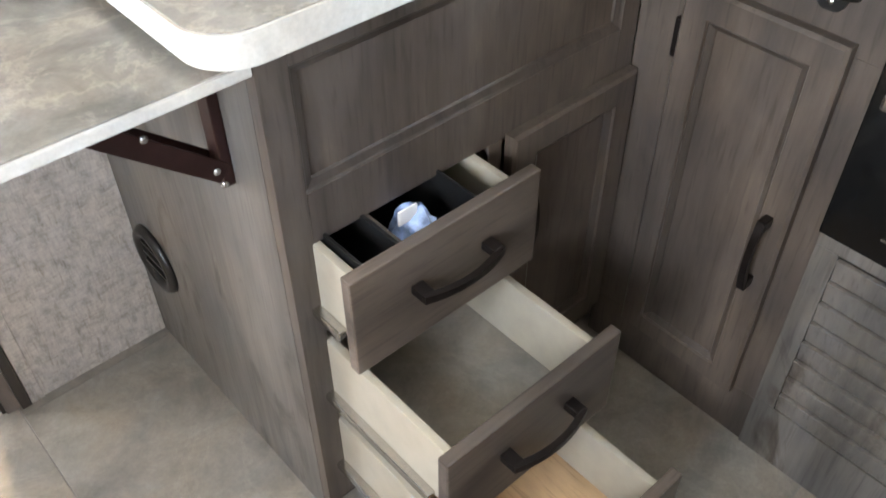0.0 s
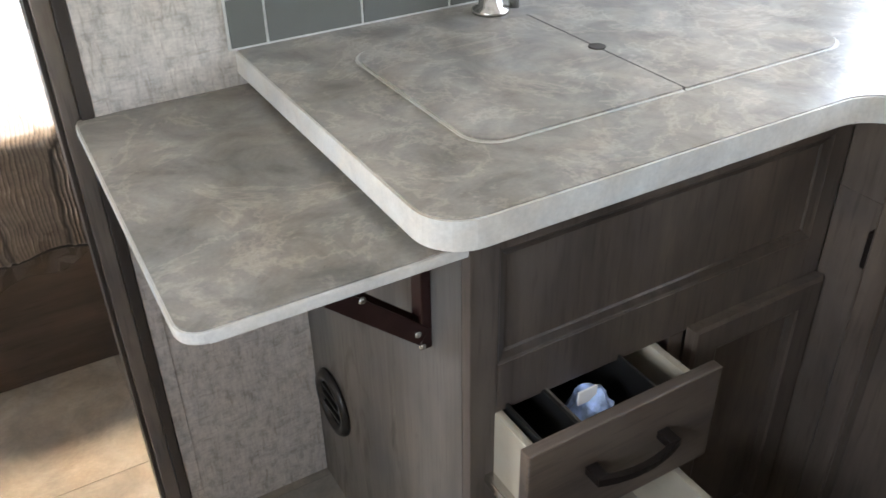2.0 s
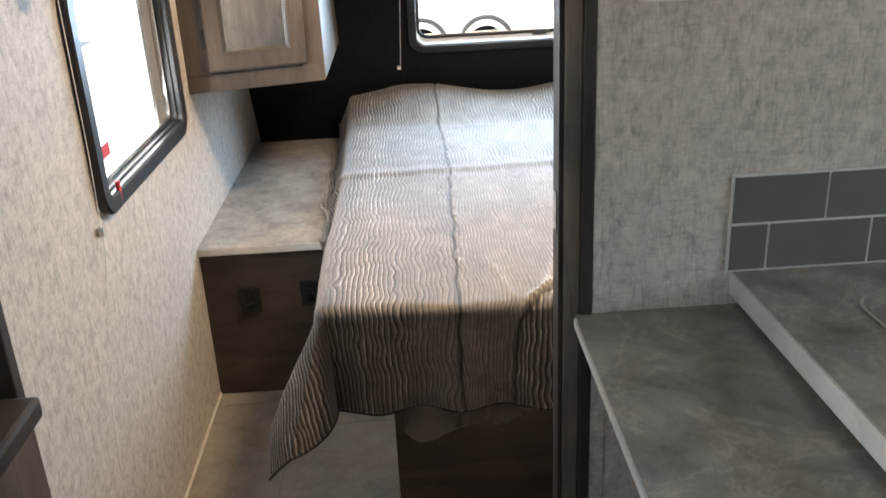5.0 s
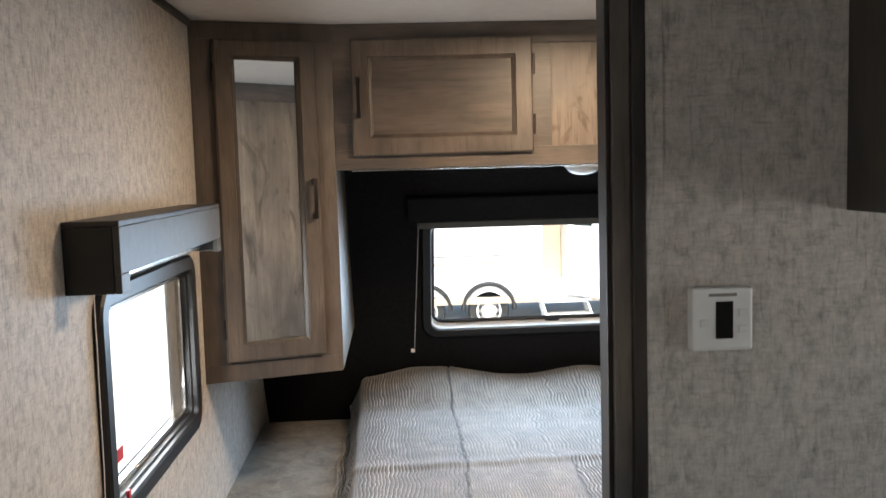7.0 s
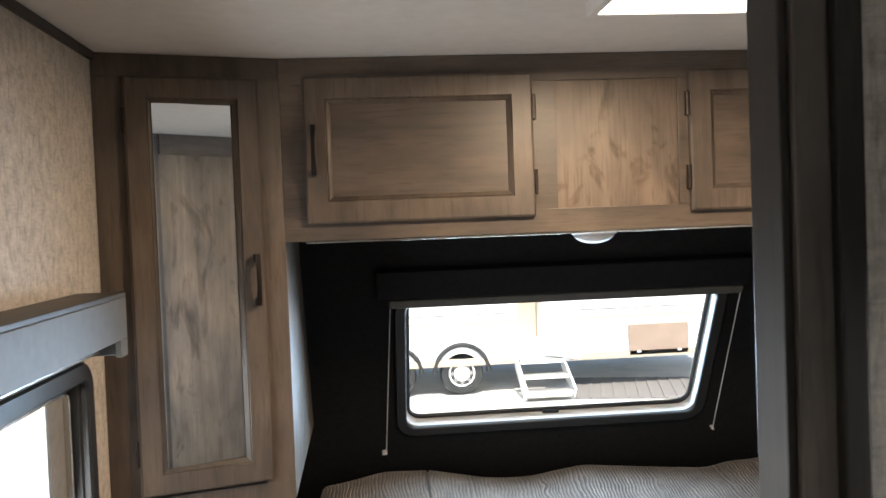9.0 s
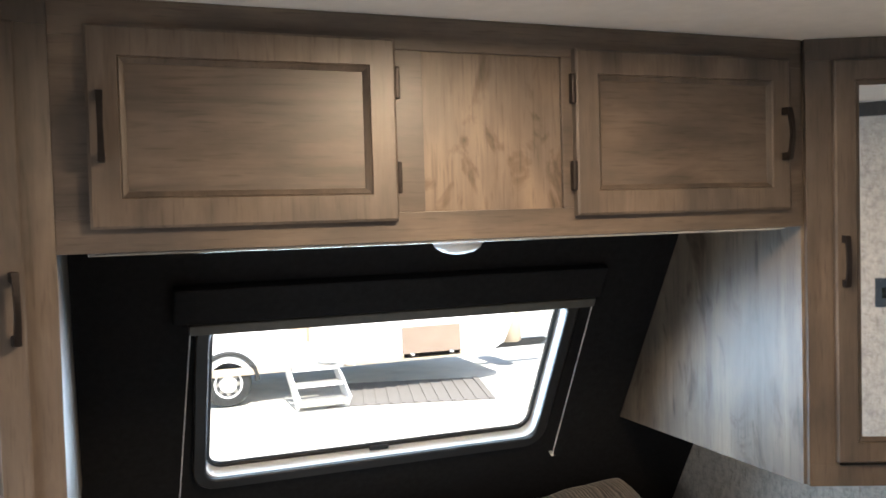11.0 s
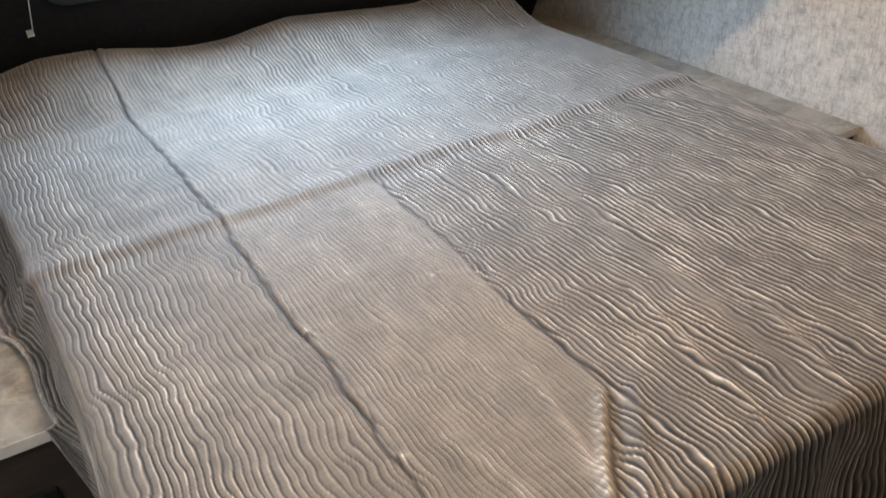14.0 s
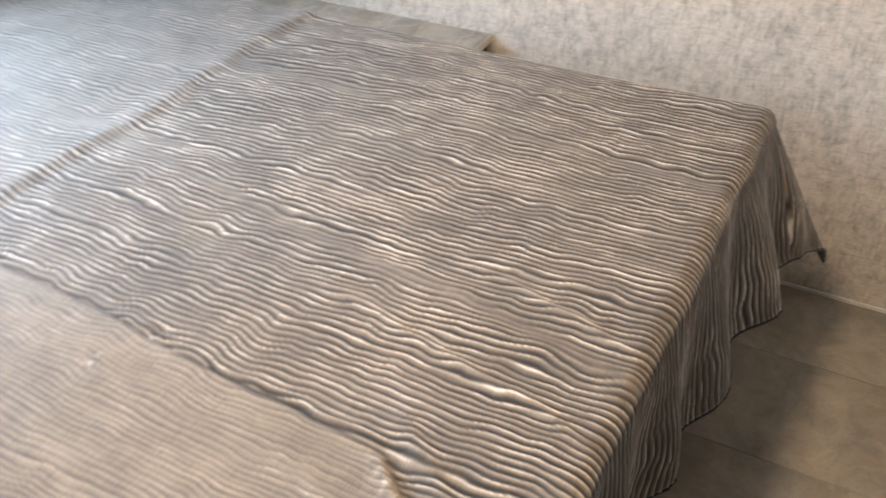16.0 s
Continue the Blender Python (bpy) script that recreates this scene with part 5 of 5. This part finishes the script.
def trailer(x0, x1, y, h, name_label, wheels, doors):
    ob = empty("travel_trailer", ((x0 + x1) / 2, y, GZ), name_label, "trailer")
    part("shell", bx(x0, x1, y, y + 2.4, GZ + 0.55, GZ + h, 0.12), SHELL, ob)
    part("skirt", bx(x0 + 0.05, x1 - 0.05, y - 0.02, y + 2.3, GZ + 0.15, GZ + 0.72, 0.02), SHELL, ob, "white lower skirt")
    part("stripe", bx(x0 + 0.1, x1 - 0.1, y - 0.012, y - 0.001, GZ + 1.05, GZ + 1.13, 0.003), TAN, ob)
    for x in wheels:
        wheel(ob, x, y + 0.06)
        part("wheel_arch", tube([(x + 0.42 * math.cos(a), y - 0.03, GZ + 0.36 + 0.42 * math.sin(a)) for a in [math.pi * i / 14 for i in range(15)]], 0.022, 6), JOINT, ob)
    for x in doors:
        d = part("entry_door", bx(x - 0.34, x + 0.34, y - 0.03, y - 0.013, GZ + 0.75, GZ + 2.55, 0.02), WHITE, ob)
        part("door_window", bx(x - 0.20, x + 0.20, y - 0.036, y - 0.0305, GZ + 1.75, GZ + 2.3, 0.004), SCREEN, d)
        for i in range(3):
            part("step", bx(x - 0.32, x + 0.32, y - 0.30 - 0.24 * i, y - 0.06 - 0.24 * i, GZ + 0.62 - 0.2 * i, GZ + 0.66 - 0.2 * i, 0.006), SHELL if i != 1 else TAN, ob)
    part("hatch", bx(x1 - 2.6, x1 - 1.3, y - 0.028, y - 0.0205, GZ + 0.82, GZ + 1.5, 0.02), TAN, ob, "tan storage hatch")
    for x in np.linspace(x0 + 1.2, x1 - 1.0, 4):
        wn_ = part("window", bx(x - 0.45, x + 0.45, y - 0.020, y - 0.0005, GZ + 1.9, GZ + 2.5, 0.02), SCREEN, ob)
        part("frame", bx(x - 0.48, x + 0.48, y - 0.010, y - 0.0006, GZ + 1.87, GZ + 2.53, 0.02), RUBBER, wn_)
    return ob


def lot_trailer():
    """The trailer opposite: open entry door with steps, a tan sill rail, a brown hatch, a rounded front and gas bottles on its tongue."""
    y, x0, x1 = 11.2, -2.6, 5.95
    ob = empty("travel_trailer", (1.7, y, GZ), "white travel trailer with open door and steps across the lot", "trailer")
    door0, door1 = 2.70, 3.06
    base, top = -0.36, 2.35
    low, high = [], []
    nose = [(x1 - 0.45, base), (x1 - 0.16, base + 0.16), (x1, base + 0.55), (x1, 1.3), (x1 - 0.35, 2.1), (x1 - 0.9, top)]
    for px, pz in [(door1, base)] + nose + [(door1, top)]:
        low.append((px, y + 2.4, pz))
        high.append((px, y, pz))
    front = prism(low, high)
    bmesh.ops.recalc_face_normals(front, faces=front.faces)
    part("front_shell", front, SHELL, ob, "white shell with rounded nose")
    part("rear_shell", bx(x0, door0, y, y + 2.4, base, top, 0.05), SHELL, ob)
    part("door_header", bx(door0 + 0.0005, door1 - 0.0005, y, y + 2.4, 1.55, top), SHELL, ob)
    part("entry_recess", bx(door0 + 0.0005, door1 - 0.0005, y + 0.5, y + 2.4, base, 1.5495), TAN, ob, "dim brown interior behind the doorway")
    part("entry_floor", bx(door0 + 0.0005, door1 - 0.0005, y, y + 0.4995, base, -0.06), SHELL, ob)
    for a, b in ((x0 + 0.1, door0 - 0.05), (door1 + 0.35, x1 - 0.55)):
        part("sill_rail", bx(a, b, y - 0.03, y - 0.0005, base + 0.01, base + 0.11, 0.008), TAN, ob, "tan sill rail")
        part("waist_line", bx(a, b, y - 0.012, y - 0.0005, 0.22, 0.25, 0.003), TAN, ob)
        part("waist_line", bx(a, b, y - 0.012, y - 0.0005, 0.34, 0.355, 0.003), JOINT, ob)
    leaf = part("entry_door", bx(0.0, 0.60, -0.035, 0.0, -0.26, 1.50, 0.012, Matrix.Translation((door1 + 0.01, y - 0.006, 0)) @ Matrix.Rotation(radians(-52), 4, "Z")), SHELL, ob, "white entry door swung open")
    part("door_window", bx(0.14, 0.46, -0.039, -0.0355, 0.75, 1.30, 0.003, Matrix.Translation((door1 + 0.01, y - 0.006, 0)) @ Matrix.Rotation(radians(-52), 4, "Z")), SCREEN, leaf)
    hatch = part("hatch", bx(4.24, 5.10, y - 0.03, y - 0.0005, -0.33, 0.11, 0.012), HATCH, ob, "brown storage hatch")
    for x in (4.38, 4.96):
        part("latch", bx(x - 0.03, x + 0.03, y - 0.04, y - 0.0305, -0.29, -0.25, 0.004), STEEL, hatch)
    for x in (-0.8, 0.98, 1.90):
        wheel(ob, x, y + 0.10, 0.30)
        arch = [(x + 0.37 * math.cos(a), y - 0.012, GZ + 0.32 + 0.37 * math.sin(a)) for a in [math.pi * i / 14 for i in range(15)]]
        part("wheel_arch", tube(arch, 0.035, 6), RUBBER, ob, "dark wheel arch trim")
    st = empty("entry_steps", (2.95, y - 0.3, GZ), "white folding entry steps with grey treads", "steps")
    for i in range(3):
        z, yy = -0.28 - 0.17 * i, y - 0.10 - 0.22 * i
        part("tread", bx(2.66, 3.26, yy - 0.20, yy, z - 0.035, z, 0.006), JOINT, st, "grey ribbed tread")
        part("nosing", bx(2.66, 3.26, yy - 0.216, yy - 0.2005, z - 0.04, z + 0.004, 0.003), SHELL, st)
    for x in (2.63, 3.27):
        part("stringer", prism([(x, y - 0.02, -0.40), (x + 0.025, y - 0.02, -0.40), (x + 0.025, y - 0.66, GZ + 0.001), (x, y - 0.66, GZ + 0.001)], [(x, y - 0.02, -0.22), (x + 0.025, y - 0.02, -0.22), (x + 0.025, y - 0.80, GZ + 0.16), (x, y - 0.80, GZ + 0.16)]), SHELL, st)
    tongue = part("tongue", bx(x1 - 0.6, x1 + 1.1, y + 1.1, y + 1.2, base - 0.12, base, 0.01), RUBBER, ob)
    for dy in (0.2, 0.62):
        part("gas_bottle", lathe([(0.12, 0.0), (0.16, 0.03), (0.16, 0.48), (0.11, 0.58), (0.05, 0.60), (0.05, 0.68), (0.02, 0.69)], 18, Matrix.Translation((x1 + 0.38, y + dy + 0.7, base + 0.001))), TAN, tongue, "tan gas bottle", True)
    # ribbed dark sheet laid on the gravel in place of the trailer's shadow
    shade_ = empty("ground_shadow", (4.4, 10.9, GZ), "dark ribbed sheet standing in for the trailer shadow", "mat")
    turn_ = Matrix.Translation((4.38, 11.0, GZ)) @ Matrix.Rotation(radians(-15), 4, "Z")
    part("shadow_sheet", bx(-0.95, 0.95, -0.75, 0.75, 0.001, 0.010, 0.003, turn_), SHADOW_DARK, shade_)
    for k in range(12):
        xk = -0.88 + 0.16 * k
        part("rib", bx(xk - 0.025, xk + 0.025, -0.74, 0.74, 0.0102, 0.022, 0.004, turn_), SHADOW_DARK, shade_)


lot_trailer()
far = trailer(0.0, 14.0, 0.0, 3.1, "white travel trailer parked beside the side window", (6.9, 7.7), (10.4,))
far.matrix_basis = Matrix.Translation((-5.2, 7.5, GZ)) @ Matrix.Rotation(radians(90), 4, "Z") @ Matrix.Translation((-0.0, 0, 0))

# outer skin, so that daylight comes in by the windows alone
struct("wall_outer_roof", bx(-0.10, W + 0.10, BACK - 0.1, 3.05, H + 0.0505, H + 0.09), SHELL, "white outer roof skin", "roof")
struct("wall_outer_floor", bx(-0.10, W + 0.10, BACK - 0.1, 3.05, -0.12, -0.0605), SHELL, "underfloor", "floor")

# ---- tiles: backsplash and floor pieces ----


def tiles():
    gr = empty("backsplash", (1.75, 0, 0.905), "two rows of grey-green subway tiles with pale grout", "backsplash", "", "structure")
    part("grout_bed", bx(1.1105, 2.4185, -0.0045, -0.0004, 0.9055, 1.0585, 0.0005), GROUT, gr, "pale grout")
    wdt, hgt, gap = 0.1515, 0.0705, 0.0042
    shared = {}
    for row in range(2):
        z = 0.909 + row * (hgt + gap)
        x = 1.1145 + (-0.0135 if row else -0.0975)
        while x < 2.415:
            a, b = max(x, 1.1145), min(x + wdt, 2.414)
            if b - a > 0.01:
                key = round(b - a, 4)
                if key not in shared:
                    t = part("tile", bx(0, b - a, -0.0064, -0.0046, 0, hgt, 0.0006), TILE, gr)
                    shared[key] = t.data
                else:
                    t = new("tile", shared[key])
                    t.parent, t.matrix_parent_inverse = gr, Matrix.Translation(-Vector(gr.location))
                t.matrix_basis = Matrix.Translation((a, 0, z))
            x += wdt + gap


tiles()


def floor_tiles():
    fl = bpy.data.objects["floor"]
    tw, tl, gap = 0.317, 0.620, 0.0022
    shared = {}
    col = -1
    x = 0.2515 - tw
    while x < W:
        off = (0.45, 0.83, 0.60)[col % 3]
        y = off - 7 * tl
        while y < 3.0:
            a, b = max(x, -0.02), min(x + tw, W + 0.02)
            c, d = max(y, BACK), min(y + tl, 2.98)
            if b - a > 0.01 and d - c > 0.01:
                key = (round(b - a, 3), round(d - c, 3))
                if key not in shared:
                    t = part("floor_tile", bx(gap / 2, b - a - gap / 2, gap / 2, d - c - gap / 2, -0.0014, 0.0, 0.0006), FLOOR, fl)
                    shared[key] = t.data
                else:
                    t = new("floor_tile", shared[key])
                    t.parent = fl
                t.matrix_basis = Matrix.Translation((a, c, 0))
            y += tl
        x += tw
        col += 1


floor_tiles()
